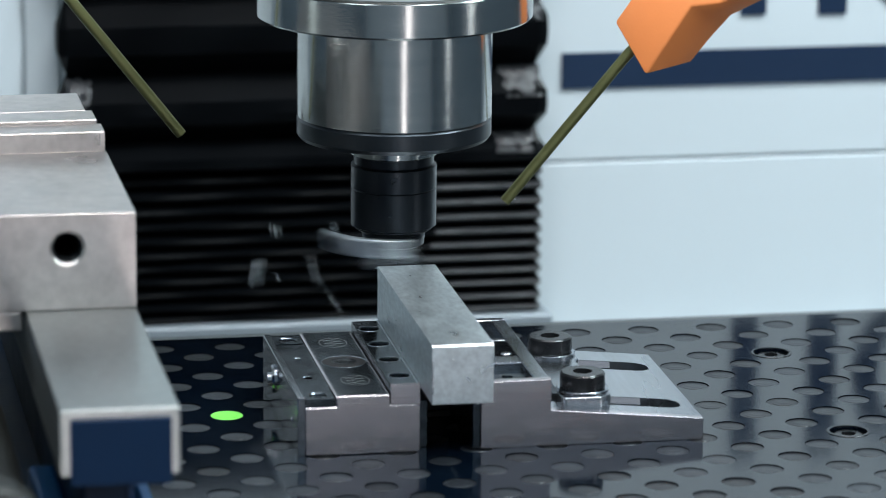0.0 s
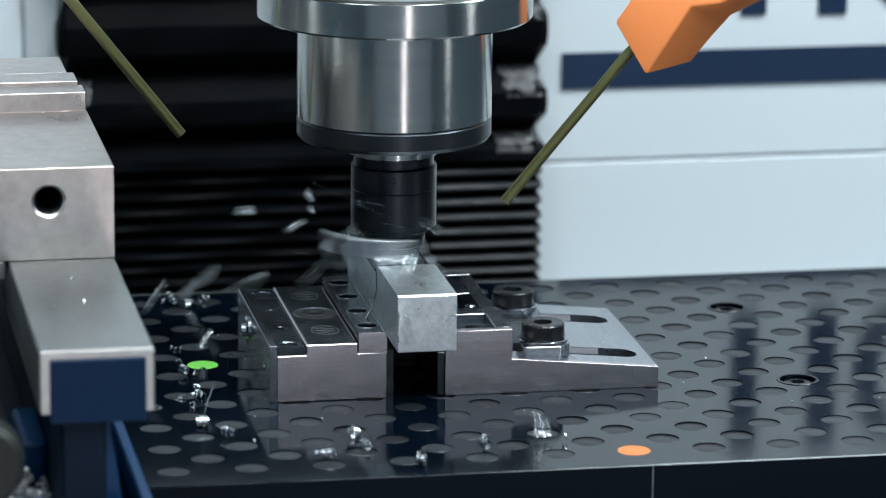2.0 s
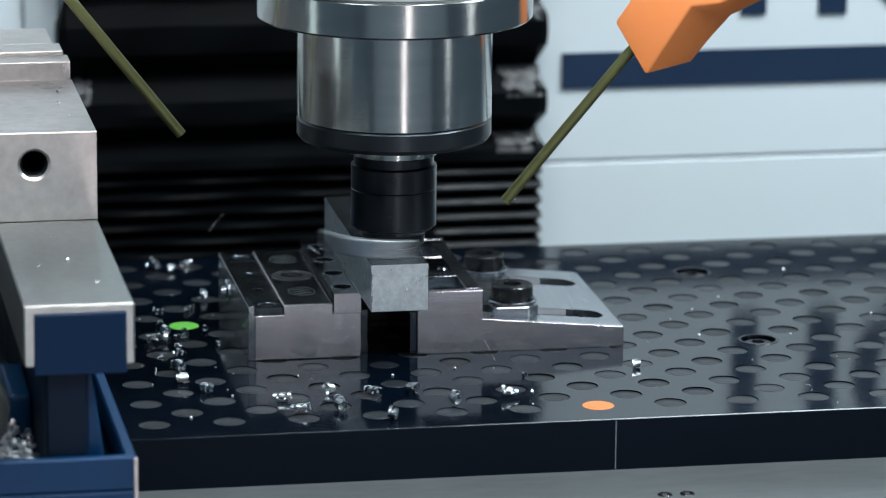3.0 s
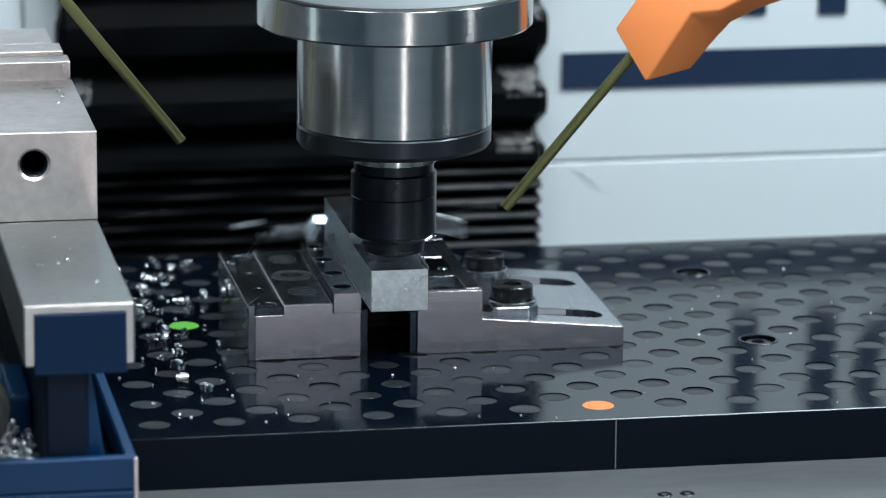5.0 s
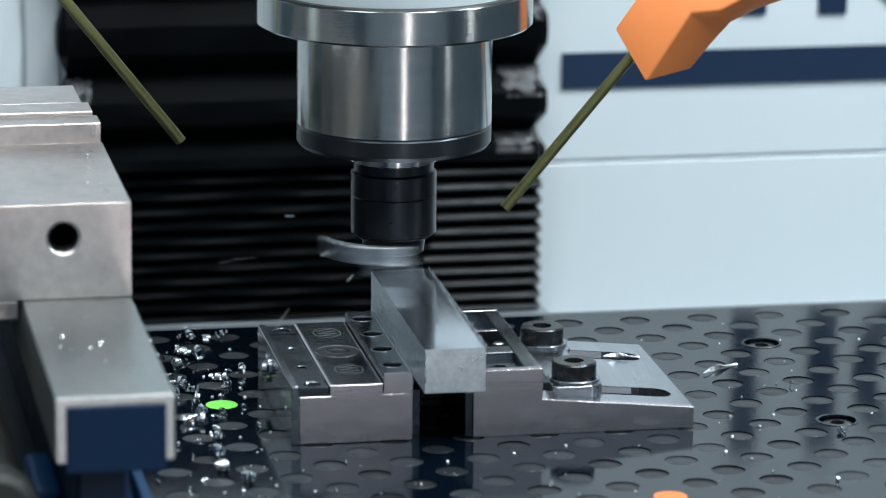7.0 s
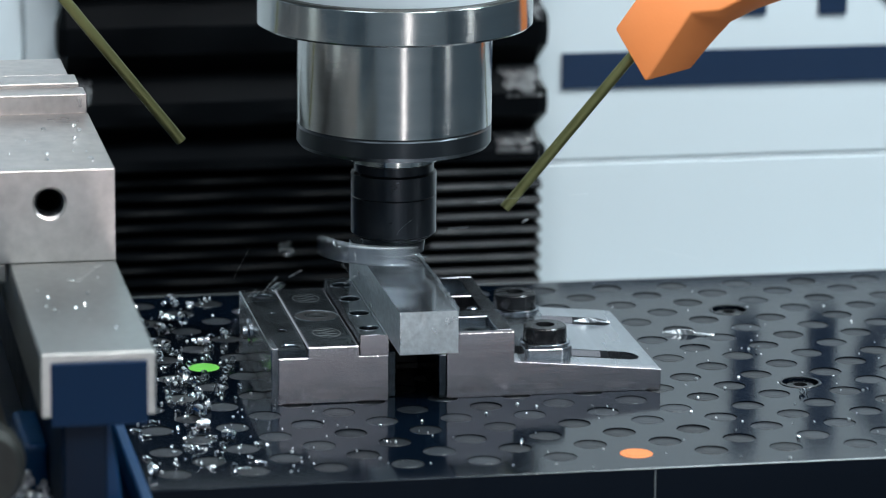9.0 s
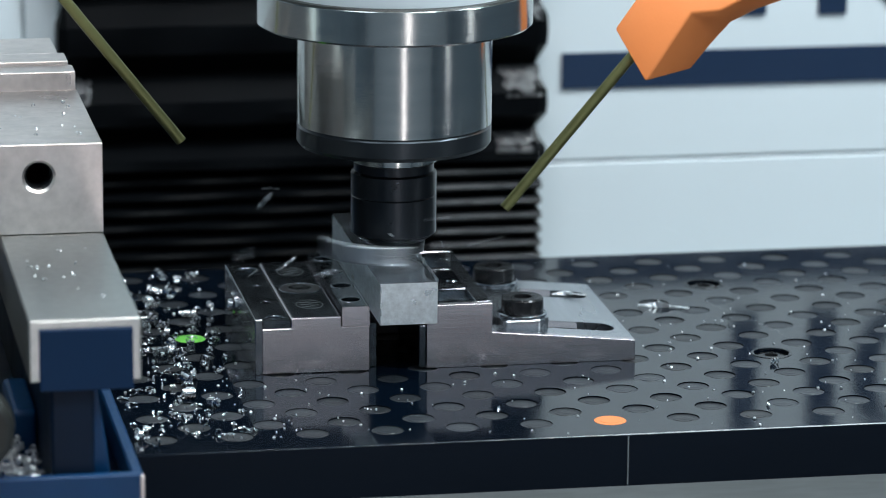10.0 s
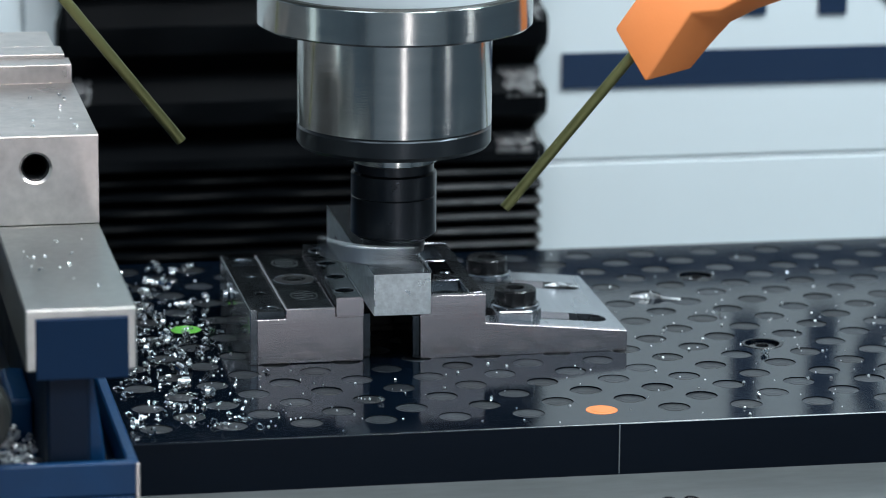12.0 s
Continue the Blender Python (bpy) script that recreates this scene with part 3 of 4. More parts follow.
def workpiece():
    ob = thing("aluminium_block", "square aluminium bar clamped in the low vise, top being milled", "workpiece")
    ON_TABLE.append(ob)
    b = box(BX0, BX1, BY0, BY1, Z0, Z_FINAL, 0)
    edges = [e for e in b.edges if (e.verts[0].co + e.verts[1].co).z / 2 < (Z_FINAL - 1) * MM]
    bmesh.ops.bevel(b, geom=edges, offset=0.25 * MM, segments=2, affect="EDGES", profile=0.5)
    bar = part("bar", b, M_BLOCK, ob)
    bar.data.materials.append(M_CUT)
    for q in bar.data.polygons:
        if q.normal.z > 0.99:
            q.material_index = 1
    # worn upright edge, its highlight put in as a strip of bright metal
    part("worn_edge", box(BX0 + 0.05, BX0 + 0.55, BY0 - 0.12, BY0 + 0.3, Z0 + 3.5, Z_ROUGH - 2.3, 0.08), M_CHIP, ob, "worn upright edge brightened as a highlight")
    # burr left standing along one upper edge
    rnd = random.Random(11)
    burr = bmesh.new()
    prev = None
    for q in range(150):
        y = BY0 + 0.5 + (BY1 - BY0 - 1) * q / 149
        h = Z_FINAL + rnd.uniform(0.2, 1.7)
        row = [burr.verts.new((x * MM, y * MM, z * MM)) for x, z in ((BX1 - 0.05, Z_FINAL - 0.6), (BX1 + rnd.uniform(0.2, 0.6), Z_FINAL - 0.4), (BX1 + rnd.uniform(0, 0.5), h), (BX1 - 0.1, Z_FINAL))]
        if prev:
            for i in range(3):
                burr.faces.new((prev[i], prev[i + 1], row[i + 1], row[i]))
        prev = row
    part("burr", burr, M_CHIP, ob, "bright ragged burr")
    # the material that the two passes take off, in pieces that fly away when the cutter reaches them
    nx, step = 4, 3.2
    for layer, (z0, z1) in enumerate(((Z_ROUGH, Z_STOCK), (Z_FINAL, Z_ROUGH))):
        ny = round((BY1 - BY0) / step)
        for j in range(ny):
            ya, yb = BY0 + (BY1 - BY0) * j / ny, BY0 + (BY1 - BY0) * (j + 1) / ny
            if layer == 0:
                if yb + table_y(0) > AY - CUT_R + 0.5:
                    continue
                t_cut = first_time(lambda t: yb + table_y(t) > AY - CUT_R, 0.0, 3.8)
            else:
                t_cut = first_time(lambda t: ya + table_y(t) < AY + CUT_R, 4.1, 7.0)
            for i in range(nx):
                xa, xb = BX0 + (BX1 - BX0) * i / nx, BX0 + (BX1 - BX0) * (i + 1) / nx
                solid = box(xa, xb, ya, yb, z0, z1, 0)
                if layer == 0 and j == 0:   # worn front edge of the raw bar
                    solid = prism([(ya + 0.6, z1), (yb, z1), (yb, z0), (ya, z0), (ya, z1 - 0.6)], "x", xa, xb, 0)
                piece = part("shaving", solid, M_BLOCK, ob)
                if layer == 1:
                    piece.data.materials.append(M_CUT)
                    for q in piece.data.polygons:
                        if q.normal.z > 0.99:
                            q.material_index = 1
                c = ((xa + xb) / 2, (ya + yb) / 2, (z0 + z1) / 2)
                end = (rnd.uniform(-150, 20), rnd.uniform(238, 280), -16.5)
                rows = flight(c, end, t_cut, t_cut + rnd.uniform(0.10, 0.17), rnd.uniform(3, 16), [rnd.uniform(-60, 60) for _ in range(3)], c)
                SHAVED.append((piece, [(0.0, Matrix())] * (t_cut > 0.02) + rows + [(12.0, rows[-1][1])]))
    return ob


BLOCK = workpiece()


# ---- the tall blue vise ----
def tall_vise():
    ob = thing("blue_vise", "blue machine vise with bare aluminium jaws, standing on the table", "vise")
    ON_TABLE.append(ob)
    xr = -167.3
    part("base", box(-330, xr, -83, 330, -17.95, 3, 1.0), M_BLUE, ob)
    part("front_wall", box(-330, xr, -83, -79.5, 3, 14, 0.6), M_BLUE, ob)
    part("side_wall", box(-171, xr, -79.5, 330, 3, 14, 0.6), M_BLUE, ob)
    part("edge_trim", box(xr - 1.1, xr + 0.35, -83.4, -82.2, -17.9, 13.6, 0.3), M_JAW, ob, "bare worn metal edge")
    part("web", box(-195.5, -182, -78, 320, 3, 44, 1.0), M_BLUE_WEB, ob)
    part("web_rib", prism([(-182, 40), (-182, 3), (-176, 3), (-178, 22), (-180.5, 40)], "y", -74, -70, 0.5), M_BLUE, ob)
    part("trough_block", box(-204, -195.6, -30, 10, 3, 21, 2.0, 3), M_BLUE, ob, "bright blue casting block in the trough")
    part("rail", box(-202, xr, -80, 320, 43.5, 63.4, 0.5), M_RAIL, ob, "ground steel rail")
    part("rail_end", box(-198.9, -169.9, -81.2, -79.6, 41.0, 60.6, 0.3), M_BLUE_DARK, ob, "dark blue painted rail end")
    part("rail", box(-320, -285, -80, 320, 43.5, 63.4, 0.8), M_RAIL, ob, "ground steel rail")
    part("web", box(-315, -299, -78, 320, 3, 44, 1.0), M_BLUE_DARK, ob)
    b = tube([(-221, -93, 32), (-221, -91, 32), (-221, -84, 32), (-221, -82, 32), (-221, 320, 32)], 14.0, 32, taper=[0.8, 0.95, 1, 0.8, 0.78])
    part("lead_screw", b, M_IRON, ob, smooth=40)
    b = box(-330, xr, 33.0, 121.5, 63.6, 94.1, 0.2)
    pierced(b, (-188.6, 33.0, 83.2), 4.75, 45)
    jaw = part("moving_jaw", b, M_JAW, ob, "bare aluminium moving jaw with a threaded hole", 30)
    # inside of the hole coloured black as its shade
    jaw.data.materials.append(M_SHADE_BLACK)
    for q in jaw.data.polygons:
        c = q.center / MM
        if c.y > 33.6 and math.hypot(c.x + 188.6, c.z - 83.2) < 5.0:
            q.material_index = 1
    part("jaw_keel", box(-284, -202.8, 33.2, 121, 57, 63.6, 0.7), M_JAW, ob)
    b = bmesh.new()
    for q in range(6):
        b = turned([(4.73, 34.2 + q * 1.5), (4.1, 34.9 + q * 1.5), (4.73, 35.6 + q * 1.5)], 32, bm=b)
    bmesh.ops.transform(b, matrix=Matrix.Translation((-0.1886, 0, 0.0832)) @ Matrix.Rotation(radians(-90), 4, "X"), verts=b.verts)
    # thread blackened too, to keep the hole in shade
    part("thread", b, M_BOLT, ob, smooth=50)
    part("jaw_plate", box(-330, xr - 0.4, 121.8, 134.6, 63.6, 100.6, 0.2), M_JAW, ob)
    part("clamped_bar", box(-330, xr - 1.8, 134.9, 150.4, 63.6, 101.9, 0.2), M_JAW, ob)
    part("fixed_jaw", box(-330, xr - 4.0, 150.8, 180.0, 63.6, 101.8, 0.2), M_JAW, ob)
    return ob


tall_vise()

# ---- the spindle head ----

def spindle():
    ob = thing("spindle", "bright steel milling spindle with a spinning face mill", "spindle")
    ON_HEAD.append(ob)
    ob.location = (AX * MM, AY * MM, 0)
    part("upper_housing", turned([(0, 200), (44, 200), (44.5, 136.2), (0, 136.2)], 96), M_WHITE, ob, "pale painted spindle housing", 30)
    part("grime_line", turned([(0, 136.9), (46.9, 136.9), (47.4, 136.3), (0, 136.3)], 96), M_IRON, ob, "dark oily seam", 30)
    part("flange", turned([(0, 136.4), (48.15, 136.4), (48.3, 136.2), (48.3, 124.9), (47.5, 124.1), (0, 124.1)], 128), M_CHROME, ob, smooth=30)
    part("nose", turned([(0, 124.2), (34.25, 124.2), (34.25, 89.2), (33.9, 88.8), (0, 88.8)], 128), M_CHROME, ob, smooth=30)
    part("drive_ring", turned([(0, 88.8), (33.6, 88.8), (34.2, 88.0), (34.2, 82.6), (33.1, 81.1), (0, 81.1)], 128), M_COLLAR, ob, "dark steel drive ring", 30)
    return ob


SPINDLE = spindle()


def cutter():
    """Tool holder and face mill, turning on the spindle's axis."""
    hub = part("tool_holder", turned([(0, 81.4), (14.9, 81.4), (15.1, 79.8), (15.0, 75.0), (14.2, 74.6), (14.0, 71.6), (15.1, 71.0), (15.1, 63.2), (14.8, 62.9), (15.1, 62.6), (15.1, 49.5), (12, 48), (0, 48)], 96), M_CUTTER, SPINDLE, "black tool holder", 30)
    part("bright_ring", turned([(14.2, 77.6), (15.4, 77.4), (15.4, 75.2), (15.1, 74.9), (14.2, 74.9)], 96), M_CHROME, SPINDLE, "bright steel ring", 30)
    body = turned([(0, 50), (13.6, 50), (13.8, 48.4), (11.2, 46.6), (10.8, 42.6), (9.8, 42.0), (0, 42.0)], 64)
    mill = part("face_mill", body, M_CUTTER, SPINDLE, "black fly cutter hub with one bright cutting head", 35)
    arm = prism([(-16.0, -2.6), (0.0, -2.2), (3.0, -1.2), (3.0, 1.2), (0.0, 2.2), (-16.0, 2.6)], "z", 4.2, 6.6, 0.3)
    bmesh.ops.transform(arm, matrix=pose(0.0225, 0, 0.0415), verts=arm.verts)
    part("cutter_arm", arm, M_CUTTER, mill)
    # curved bright head of the arm, the carbide tip below it
    arc = [radians(-24 + 4 * q) for q in range(13)]
    rim = [(29.3 * math.cos(a), 29.3 * math.sin(a)) for a in arc] + [(25.8 * math.cos(a), 25.8 * math.sin(a)) for a in reversed(arc)]
    part("cutter_head", prism(rim, "z", 43.2, 50.2, 1.1, 3), M_CARBIDE, mill, "bright steel insert head")
    ins = prism([(-2.0, -1.6), (2.6, -1.6), (2.6, 1.6), (-2.0, 1.6)], "z", 39.2, 44.6, 0.3)
    bmesh.ops.transform(ins, matrix=Matrix.Rotation(radians(22), 4, "Z") @ pose(0.0268, 0, 0), verts=ins.verts)
    part("insert", ins, M_CARBIDE, mill, "bright carbide insert")
    arm = prism([(-10.0, -2.2), (1.0, -1.8), (1.0, 1.8), (-10.0, 2.2)], "z", 4.2, 6.6, 0.3)
    bmesh.ops.transform(arm, matrix=Matrix.Rotation(math.pi, 4, "Z") @ pose(0.0205, 0, 0.0415), verts=arm.verts)
    part("counterweight", arm, M_CUTTER, mill)
    return mill


MILL = cutter()


def coolant_lines():
    rod = thing("coolant_tube", "thin dull brass coolant tube hanging beside the spindle", "coolant tube", "coolant tubes")
    ON_HEAD.append(rod)
    b = tube([(-178.8, 117.5, 139.5), (-131.8, 117.5, 79.5)], 1.95, 20)
    part("tube", b, M_BRASS, rod, smooth=40)
    noz = thing("coolant_nozzle", "orange plastic coolant nozzle with a thin brass tube", "coolant nozzle", "coolant tubes")
    ON_HEAD.append(noz)
    part("tube", tube([(-15.2, 117.5, 51.1), (28.9, 117.5, 103.5), (33, 117.5, 108)], 1.95, 20), M_BRASS, noz, "dull brass tube", 40)
    # four-sided hollow arm, its ridge towards the front, bending away to the side
    secs = [((23.8, 115.9), (33.2, 97.9), (52.2, 100.2)), ((35.0, 131.6), (49.8, 122.8), (59.6, 109.2)), ((45.3, 138.5), (60.3, 123.4), (66.7, 117.0)),
            ((57.8, 142.7), (72.3, 129.0), (77.1, 121.8)), ((74.4, 147.0), (88.9, 134.3), (91.0, 126.2)), ((100, 158), (112, 145), (114, 131))]
    secs = [(a, c, d, (a[0] + d[0] - c[0], a[1] + d[1] - c[1])) for a, c, d in secs]
    b = bmesh.new()
    rings = []
    for s in secs:
        ring = [b.verts.new((s[0][0] * MM, 0.1165, s[0][1] * MM)), b.verts.new((s[1][0] * MM, 0.1075, s[1][1] * MM)),
                b.verts.new((s[2][0] * MM, 0.1165, s[2][1] * MM)), b.verts.new((s[3][0] * MM, 0.1265, s[3][1] * MM))]
        rings.append(ring)
    for a, c in zip(rings, rings[1:]):
        for i in range(4):
            b.faces.new((a[i], a[(i + 1) % 4], c[(i + 1) % 4], c[i]))
    b.faces.new(rings[0])
    b.faces.new(list(reversed(rings[-1])))
    bmesh.ops.recalc_face_normals(b, faces=b.faces)
    bevelled(b, 0.9, 3, 35)
    part("nozzle_arm", b, M_ORANGE, noz, smooth=40)


coolant_lines()

# ---- chips ----
def curl_mesh(name, radius, width, turns, pitch, seed):
    """A curled ribbon of metal."""
    rnd = random.Random(seed)
    b = bmesh.new()
    n = max(10, int(16 * turns))
    prev = None
    for i in range(n + 1):
        u = i / n
        a = 2 * math.pi * turns * u
        r = radius * (0.65 + 0.5 * u)
        w = width * 0.8 * (0.25 + 0.75 * math.sin(math.pi * min(1, 0.1 + 0.9 * u)))
        y = pitch * turns * u
        j = rnd.uniform(-0.35, 0.35) * w
        row = []
        for rr, yy in ((r, y - w / 2), (r + 0.12, y - w / 2), (r + 0.12, y + w / 2 + j), (r, y + w / 2 + j)):
            row.append(b.verts.new((rr * math.cos(a) * MM, yy * MM, (rr * math.sin(a) + radius * 1.1) * MM)))
        if prev:
            for k in range(4):
                b.faces.new((prev[k], prev[(k + 1) % 4], row[(k + 1) % 4], row[k]))
        else:
            b.faces.new(row)
        prev = row
    b.faces.new(list(reversed(prev)))
    bmesh.ops.recalc_face_normals(b, faces=b.faces)
    me = bpy.data.meshes.new(name)
    b.to_mesh(me)
    b.free()
    me.materials.append(M_CHIP)
    return me


def crumb_mesh(name, size, seed):
    rnd = random.Random(seed)
    b = bmesh.new()
    bmesh.ops.create_icosphere(b, subdivisions=1, radius=size * MM)
    for v in b.verts:
        v.co = Vector((v.co.x * rnd.uniform(0.5, 1.3), v.co.y * rnd.uniform(0.4, 1.0), v.co.z * rnd.uniform(0.3, 0.9) + size * 0.45 * MM))
    me = bpy.data.meshes.new(name)
    b.to_mesh(me)
    b.free()
    me.materials.append(M_CRUMB)
    return me


CURLS = [curl_mesh("curl", 1.1, 1.7, 1.0, 0.48, 1), curl_mesh("curl", 0.85, 2.2, 1.2, 0.72, 2), curl_mesh("curl", 1.4, 1.0, 0.6, 0.64, 3),
         curl_mesh("curl", 1.01, 1.15, 2.2, 1.20, 4), curl_mesh("curl", 1.30, 1.37, 1.0, 1.52, 5), curl_mesh("curl", 0.72, 1.15, 2.4, 0.88, 6),
         curl_mesh("curl", 0.58, 0.86, 1.2, 0.48, 7), curl_mesh("curl", 0.72, 0.58, 1.6, 1.12, 8), curl_mesh("curl", 0.94, 0.72, 0.7, 2.08, 10)]
BIG_CURLS = [curl_mesh("curl", 1.9, 1.9, 1.4, 0.8, 12), curl_mesh("curl", 1.5, 2.4, 1.8, 1.2, 13), curl_mesh("curl", 1.2, 1.4, 2.3, 2.0, 14)]
FRONT_CURLS = [curl_mesh("curl", 2.3, 2.8, 1.5, 1.0, 15), curl_mesh("curl", 1.9, 3.4, 2.1, 1.5, 16), curl_mesh("curl", 1.5, 2.2, 2.6, 2.4, 17)]
CRUMBS = [crumb_mesh("crumb", 0.56, 1), crumb_mesh("crumb", 0.42, 2), crumb_mesh("crumb", 0.8, 3), crumb_mesh("crumb", 0.48, 4)]


def sliver_mesh(name, length, seed, width=0.75, twist=4.0, material=None):
    """A ragged twisted splinter along x, middle at its origin."""
    rnd = random.Random(seed)
    b = bmesh.new()
    prev = None
    for i in range(19):
        u = i / 18
        a, w = twist * u + rnd.uniform(-0.35, 0.35), width * math.sin(math.pi * min(1, 0.12 + 0.8 * u)) + rnd.uniform(0, 0.3 * width)
        c = Vector(((u - 0.5) * length, 0.05 * length * math.sin(3 * u) + rnd.uniform(-0.2, 0.2) * width, 0.5 + 0.4 * width * math.sin(5 * u)))
        d, n = Vector((0, math.cos(a), math.sin(a))) * w, Vector((0, -math.sin(a), math.cos(a))) * 0.16
        row = [b.verts.new(q * MM) for q in (c - d - n, c + d - n, c + d + n, c - d + n)]
        if prev:
            for k in range(4):
                b.faces.new((prev[k], prev[(k + 1) % 4], row[(k + 1) % 4], row[k]))
        else:
            b.faces.new(row)
        prev = row
    b.faces.new(list(reversed(prev)))
    bmesh.ops.recalc_face_normals(b, faces=b.faces)
    me = bpy.data.meshes.new(name)
    b.to_mesh(me)
    b.free()
    me.materials.append(material or M_CRUMB)
    return me


SHARDS = [sliver_mesh("shard", 2.2 + 0.6 * q, 30 + q, 0.45 + 0.07 * (q % 3), 2.0 + 0.7 * q, M_CHIP) for q in range(5)]


def wire_mesh(name, length, drop, seed):
    """A thin ragged string of metal that hangs from its origin towards -x."""
    rnd = random.Random(seed)
    pts = []
    for i in range(15):
        u = i / 14
        pts.append((-length * u, rnd.uniform(-0.15, 0.15), drop * math.sin(u * math.pi) + rnd.uniform(-0.12, 0.12)))
    b = tube(pts, 0.34, 6)
    me = bpy.data.meshes.new(name)
    b.to_mesh(me)
    b.free()
    me.materials.append(M_CHIP)
    return me


WIRES = []
for when, seed in (((0.9, 1.0, 1.2, 1.4, 1.5, 1.7, 1.8), 1), ((1.9, 1.95, 2.1, 2.2, 2.3, 2.38, 2.43), 2)):
    wire = tagged(new("chip", wire_mesh("wire", 20.5, -2.2, seed)), "thin bright ragged aluminium string torn off the bar", "metal chip", "curled chips")
    WIRES.append((wire, when, -128 - 8 * seed, 44 + 12 * seed))
SPLINTER = tagged(new("chip", sliver_mesh("sliver", 19, 83, 0.8)), "long bright twisted aluminium sliver on the plate", "metal chip", "curled chips")
CHIPS = []   # (object, resting pose on the table, time of release)


def chip(mesh, name, label, x, y, z, t0, rnd, group):
    ob = tagged(new(name, mesh), label, "metal chip", group)
    tilt = 25 if name == "chip" else 180
    CHIPS.append((ob, pose(x * MM, y * MM, z * MM, rnd.uniform(-tilt, tilt) * 0.5, rnd.uniform(-tilt, tilt) * 0.5, rnd.uniform(-170, 170)), t0, rnd.uniform(0.16, 0.34), rnd.uniform(8, 45)))


def clear(x, y):
    """Free plate, not under the low vise."""
    return not (-114 < x < 29 and 70 < y < 160)


def chips():
    rnd = random.Random(21)
    # (count, times, middle x, y, spread x, y)
    heaps = [(7, 0.0, 0.0, -122, 207, 12, 8), (30, 0.95, 2.2, -130, 116, 14, 24), (11, 1.2, 2.0, -78, 15, 24, 9), (4, 1.2, 3.0, 60, 40, 70, 40),
             (16, 4.2, 6.6, -137, 140, 16, 30), (9, 4.2, 6.4, -146, 22, 10, 18), (4, 4.3, 6.5, 60, 90, 60, 50),
             (62, 7.9, 10.4, -132, 104, 16, 26), (40, 7.9, 9.6, -146, 22, 12, 22), (6, 8.0, 10.5, -120, 12, 22, 12), (14, 10.4, 11.9, -132, 100, 20, 40)]
    for count, ta, tb, mx, my, sx, sy in heaps:
        made = 0
        while made < count:
            x, y = rnd.gauss(mx, sx), rnd.gauss(my, sy)
            if not clear(x, y) or not -161 < x < 150 or not -14 < y < 222:
                continue
            made += 1
            early = FRONT_CURLS if my < 30 else FRONT_CURLS[1:] + BIG_CURLS + CURLS[:3] + SHARDS[3:]
            chip(rnd.choice(SHARDS * 3 + CURLS + BIG_CURLS[:1] if tb > 3 else early), "chip", "bright curled aluminium chip lying on the plate", x, y, 0.05, rnd.uniform(ta, tb), rnd, "curled chips")
    ob = tagged(new("chip", sliver_mesh("sliver", 13, 52)), "bright aluminium splinter lying in the flange slot", "metal chip", "curled chips")
    CHIPS.append((ob, pose(0.0140, 0.1330, 0.0092, 0, 0, -6), 5.2, 0.2, 20.0))
    specks = [(28, 1.0, 3.0, 40, 60, 110, 70), (48, 4.0, 6.4, 30, 70, 110, 70), (96, 7.9, 11.0, 65, 80, 90, 70), (62, 1.2, 10.5, -132, 95, 18, 55), (34, 4.5, 11.0, -105, 15, 40, 18)]
    for count, ta, tb, mx, my, sx, sy in specks:
        made = 0
        while made < count:
            x, y = rnd.gauss(mx, sx), rnd.gauss(my, sy)
            if not clear(x, y) or not -161 < x < 150 or not -14 < y < 222:
                continue
            made += 1
            chip(rnd.choice(CRUMBS), "speck", "tiny bright aluminium crumb on the plate", x, y, 0.02, rnd.uniform(ta, tb), rnd, "metal crumbs")
    for k in range(26):   # crumbs on the tall vise
        top = k % 2
        chip(rnd.choice(CRUMBS + CURLS[6:]), "speck", "tiny bright aluminium crumb on the tall vise", rnd.uniform(-200, -172), rnd.uniform(40, 115) if top else rnd.uniform(-70, 25),
             94.15 if top else 63.45, rnd.uniform(1.0, 9.4), rnd, "metal crumbs")


chips()


def trough_chips():
    """The heap of old swarf in the blue vise's trough."""
    rnd = random.Random(8)
    verts, faces = [], []
    for k in range(620):
        src = rnd.choice(CURLS + CRUMBS)
        x, y = rnd.uniform(-232, -197), rnd.uniform(-78, -10)
        z = 4 + rnd.uniform(0.3, 1) * 21 * max(0.1, 1 - abs(x + 217) / 26)
        m = pose(x * MM, y * MM, z * MM, rnd.uniform(0, 360), rnd.uniform(0, 360), rnd.uniform(0, 360))
        base = len(verts)
        verts += [tuple(m @ v.co) for v in src.vertices]
        faces += [tuple(base + i for i in q.vertices) for q in src.polygons]
    me = bpy.data.meshes.new("swarf")
    me.from_pydata(verts, [], faces)
    me.materials.append(M_CRUMB)
    ob = tagged(new("swarf", me), "heap of bright aluminium swarf in the blue vise trough", "swarf", kind="stuff")
    ON_TABLE.append(ob)


trough_chips()

# ---- motion ----
HEAD_Z = [(0.0, 0.0), (3.2, 0.0), (3.85, 0.0), (4.1, -2.5), (4.8, -2.5), (12.0, -2.5)]


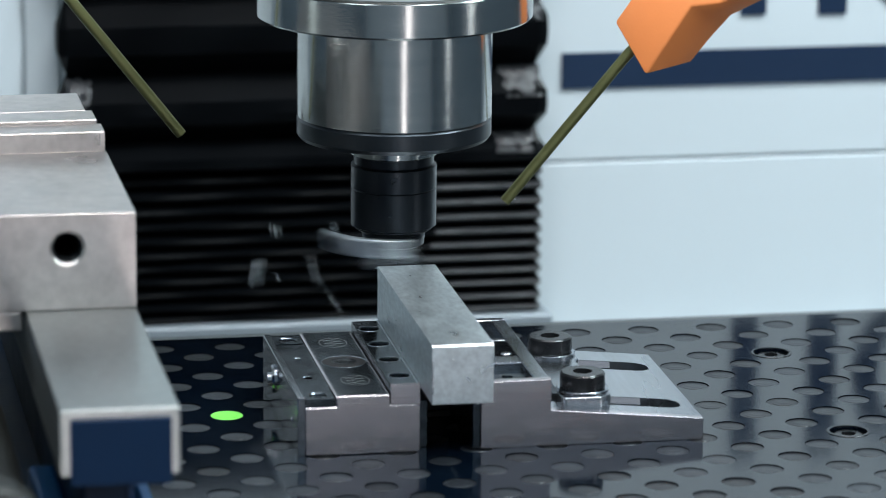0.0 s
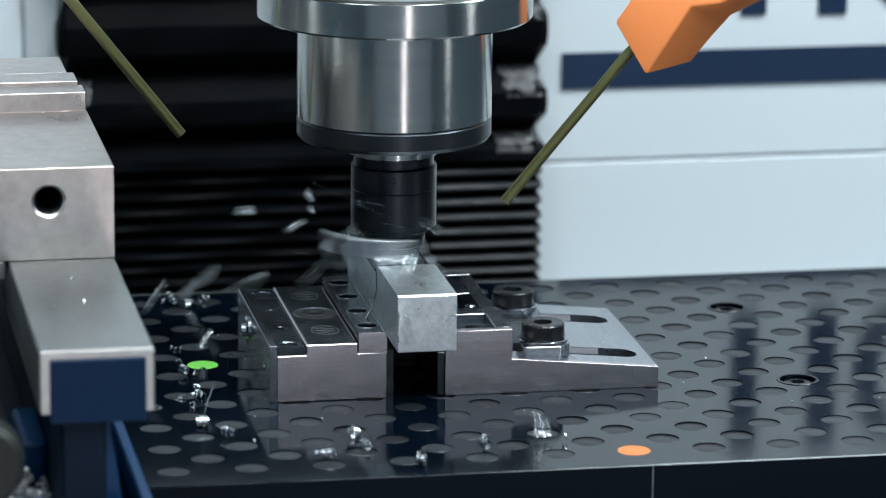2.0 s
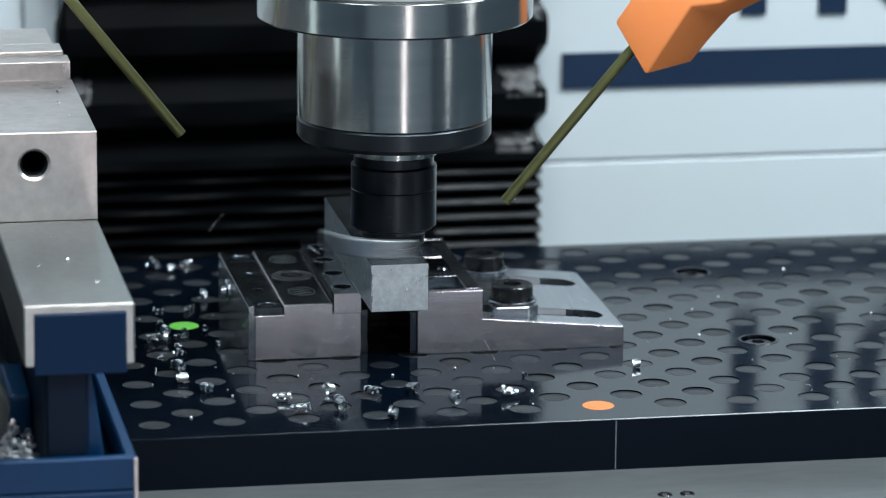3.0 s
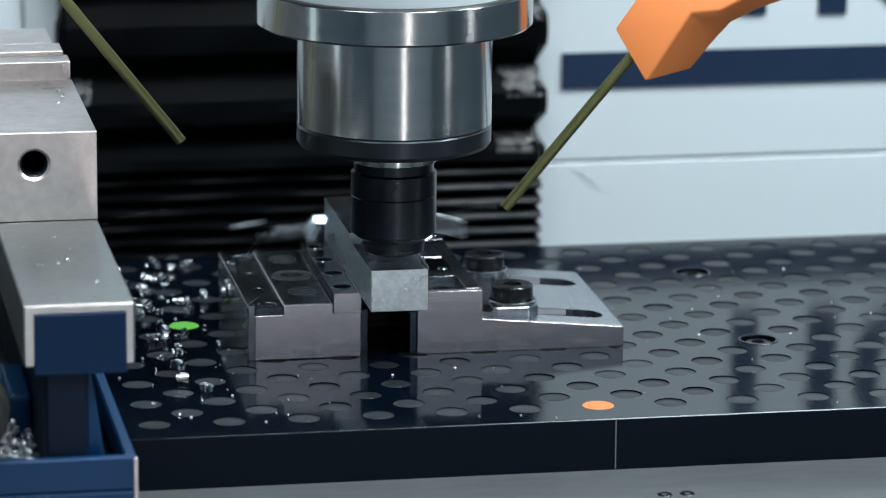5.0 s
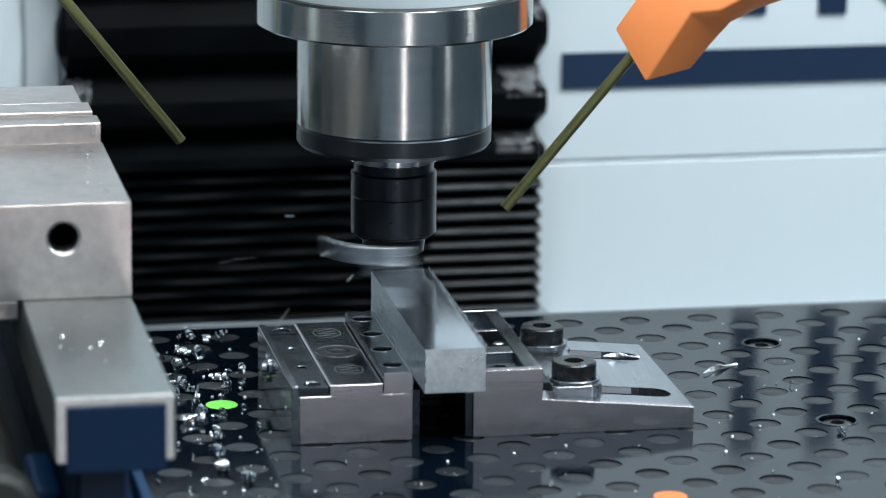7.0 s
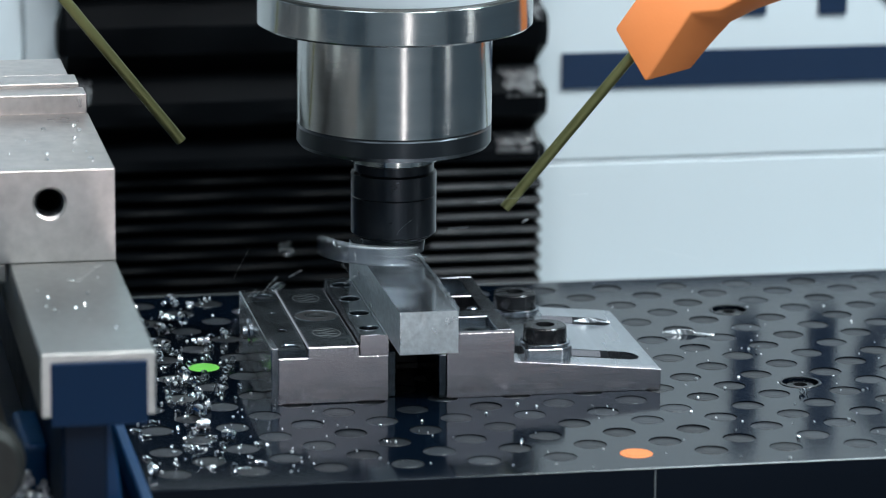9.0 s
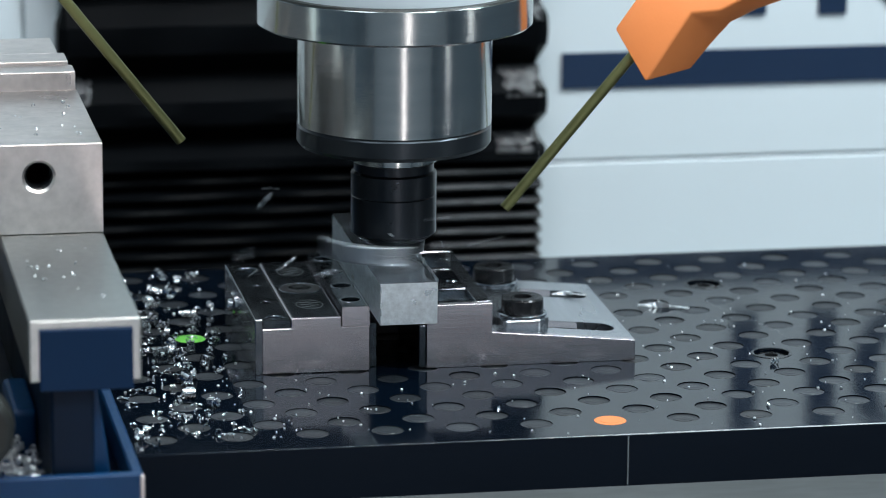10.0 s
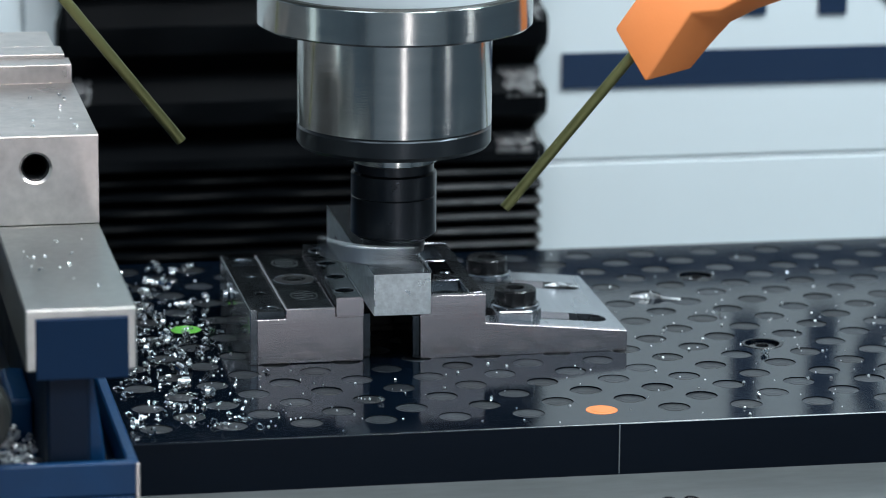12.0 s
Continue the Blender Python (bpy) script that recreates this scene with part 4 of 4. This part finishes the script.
def motions():
    for ob in ON_TABLE:
        walk(ob, [(t, pose(0, y * MM, 0)) for t, y in TABLE_Y])
    for ob in ON_HEAD:
        base = Matrix.Translation(ob.location)
        walk(ob, [(t, base @ pose(0, 0, z * MM)) for t, z in HEAD_Z])
    for piece, rows in SHAVED:
        walk(piece, rows)
    rnd = random.Random(4)
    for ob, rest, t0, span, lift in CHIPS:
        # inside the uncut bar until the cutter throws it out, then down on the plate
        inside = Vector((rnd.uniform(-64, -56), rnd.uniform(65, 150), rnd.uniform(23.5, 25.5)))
        t1 = t0 + span
        start = Vector((AX + rnd.uniform(-24, 20), AY - 26 + rnd.uniform(0, 8), 40))
        if t0 < 0.01:   # already in the air when the clip begins
            start = Vector((rnd.uniform(-125, -68), rnd.uniform(60, 110), rnd.uniform(28, 50)))
        land = rest.translation / MM + Vector((0, table_y(t1), 0))
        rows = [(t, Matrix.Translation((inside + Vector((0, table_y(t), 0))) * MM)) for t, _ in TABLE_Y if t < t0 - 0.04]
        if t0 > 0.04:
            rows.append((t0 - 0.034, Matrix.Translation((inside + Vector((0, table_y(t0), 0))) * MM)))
        q1 = rest.to_quaternion()
        spin = [rnd.uniform(-70, 70) for _ in range(3)]
        for i in range(5):
            u = i / 4
            p = start.lerp(land, u) + Vector((0, 0, lift * 4 * u * (1 - u)))
            turn = Euler([radians(a * (4 - i)) for a in spin]).to_matrix().to_4x4()
            rows.append((t0 + span * u, Matrix.Translation(p * MM) @ q1.to_matrix().to_4x4() @ turn))
        away = rest
        if t1 < 3.2 and rest.translation.x > -0.115 and rest.translation.y < 0.06 and ob.name.startswith("chip"):   # blown aside by the air jet
            away = Matrix.Translation((rnd.uniform(-0.152, -0.126) - rest.translation.x, rnd.uniform(0.125, 0.185), 0)) @ rest
        rows += [(t, Matrix.Translation((0, table_y(t) * MM, 0)) @ (rest if t < 3.5 else away)) for t, _ in TABLE_Y if t > t1 + 0.04]
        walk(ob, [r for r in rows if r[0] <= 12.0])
    # the long splinter lands on the plate and is turned about by the air jet
    spins = ((5.1, -85), (6.4, -85), (6.5, -25), (6.6, 38), (7.5, 38), (7.6, -16), (12.0, -16))
    times = [t for t, _ in TABLE_Y if t > 5.12] + [t for t, _ in spins]
    rows = [(t, Matrix.Translation((-0.059, (105 + table_y(t)) * MM, 0.0245))) for t, _ in TABLE_Y if t < 4.85]
    rows += [(4.87, pose(-0.050, 0.085, 0.040)), (4.97, pose(0.002, 0.130, 0.060, 0, 0, -40))]
    rows += [(t, pose(0.0525, (144 + table_y(t)) * MM, 0.0003, 0, 0, float(np.interp(t, [q[0] for q in spins], [q[1] for q in spins])))) for t in sorted(set(times))]
    walk(SPLINTER, rows)
    for wire, when, x, y in WIRES:
        # hangs from the cutter's edge, swings out, is torn off and drops on the plate
        root = (-70.3, 67.6, 41.0)
        rows = [(0.0, pose(*[c * MM for c in root], 0, -140, 0))] if when[0] > 0 else []
        for t, a in zip(when, (140, 88, 70, 46, 36, 24, 15)):
            rows.append((t, pose(*[c * MM for c in root], 0, -a, 0)))
        t = when[-1]
        rows.append((t + 0.1, pose((root[0] - 28) * MM, (root[1] - 6) * MM, 0.046, 0, 20, 40)))
        rows.append((t + 0.24, pose(x * MM, (y + table_y(t + 0.24)) * MM, 0.0006, 0, 0, 80)))
        rows += [(q, pose(x * MM, (y + table_y(q)) * MM, 0.0006, 0, 0, 80)) for q, _ in TABLE_Y if q > t + 0.3]
        walk(wire, rows)
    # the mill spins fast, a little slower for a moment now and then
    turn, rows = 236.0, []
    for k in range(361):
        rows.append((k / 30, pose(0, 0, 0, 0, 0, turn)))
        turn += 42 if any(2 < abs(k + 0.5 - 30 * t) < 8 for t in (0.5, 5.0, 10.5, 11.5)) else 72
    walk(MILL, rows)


motions()
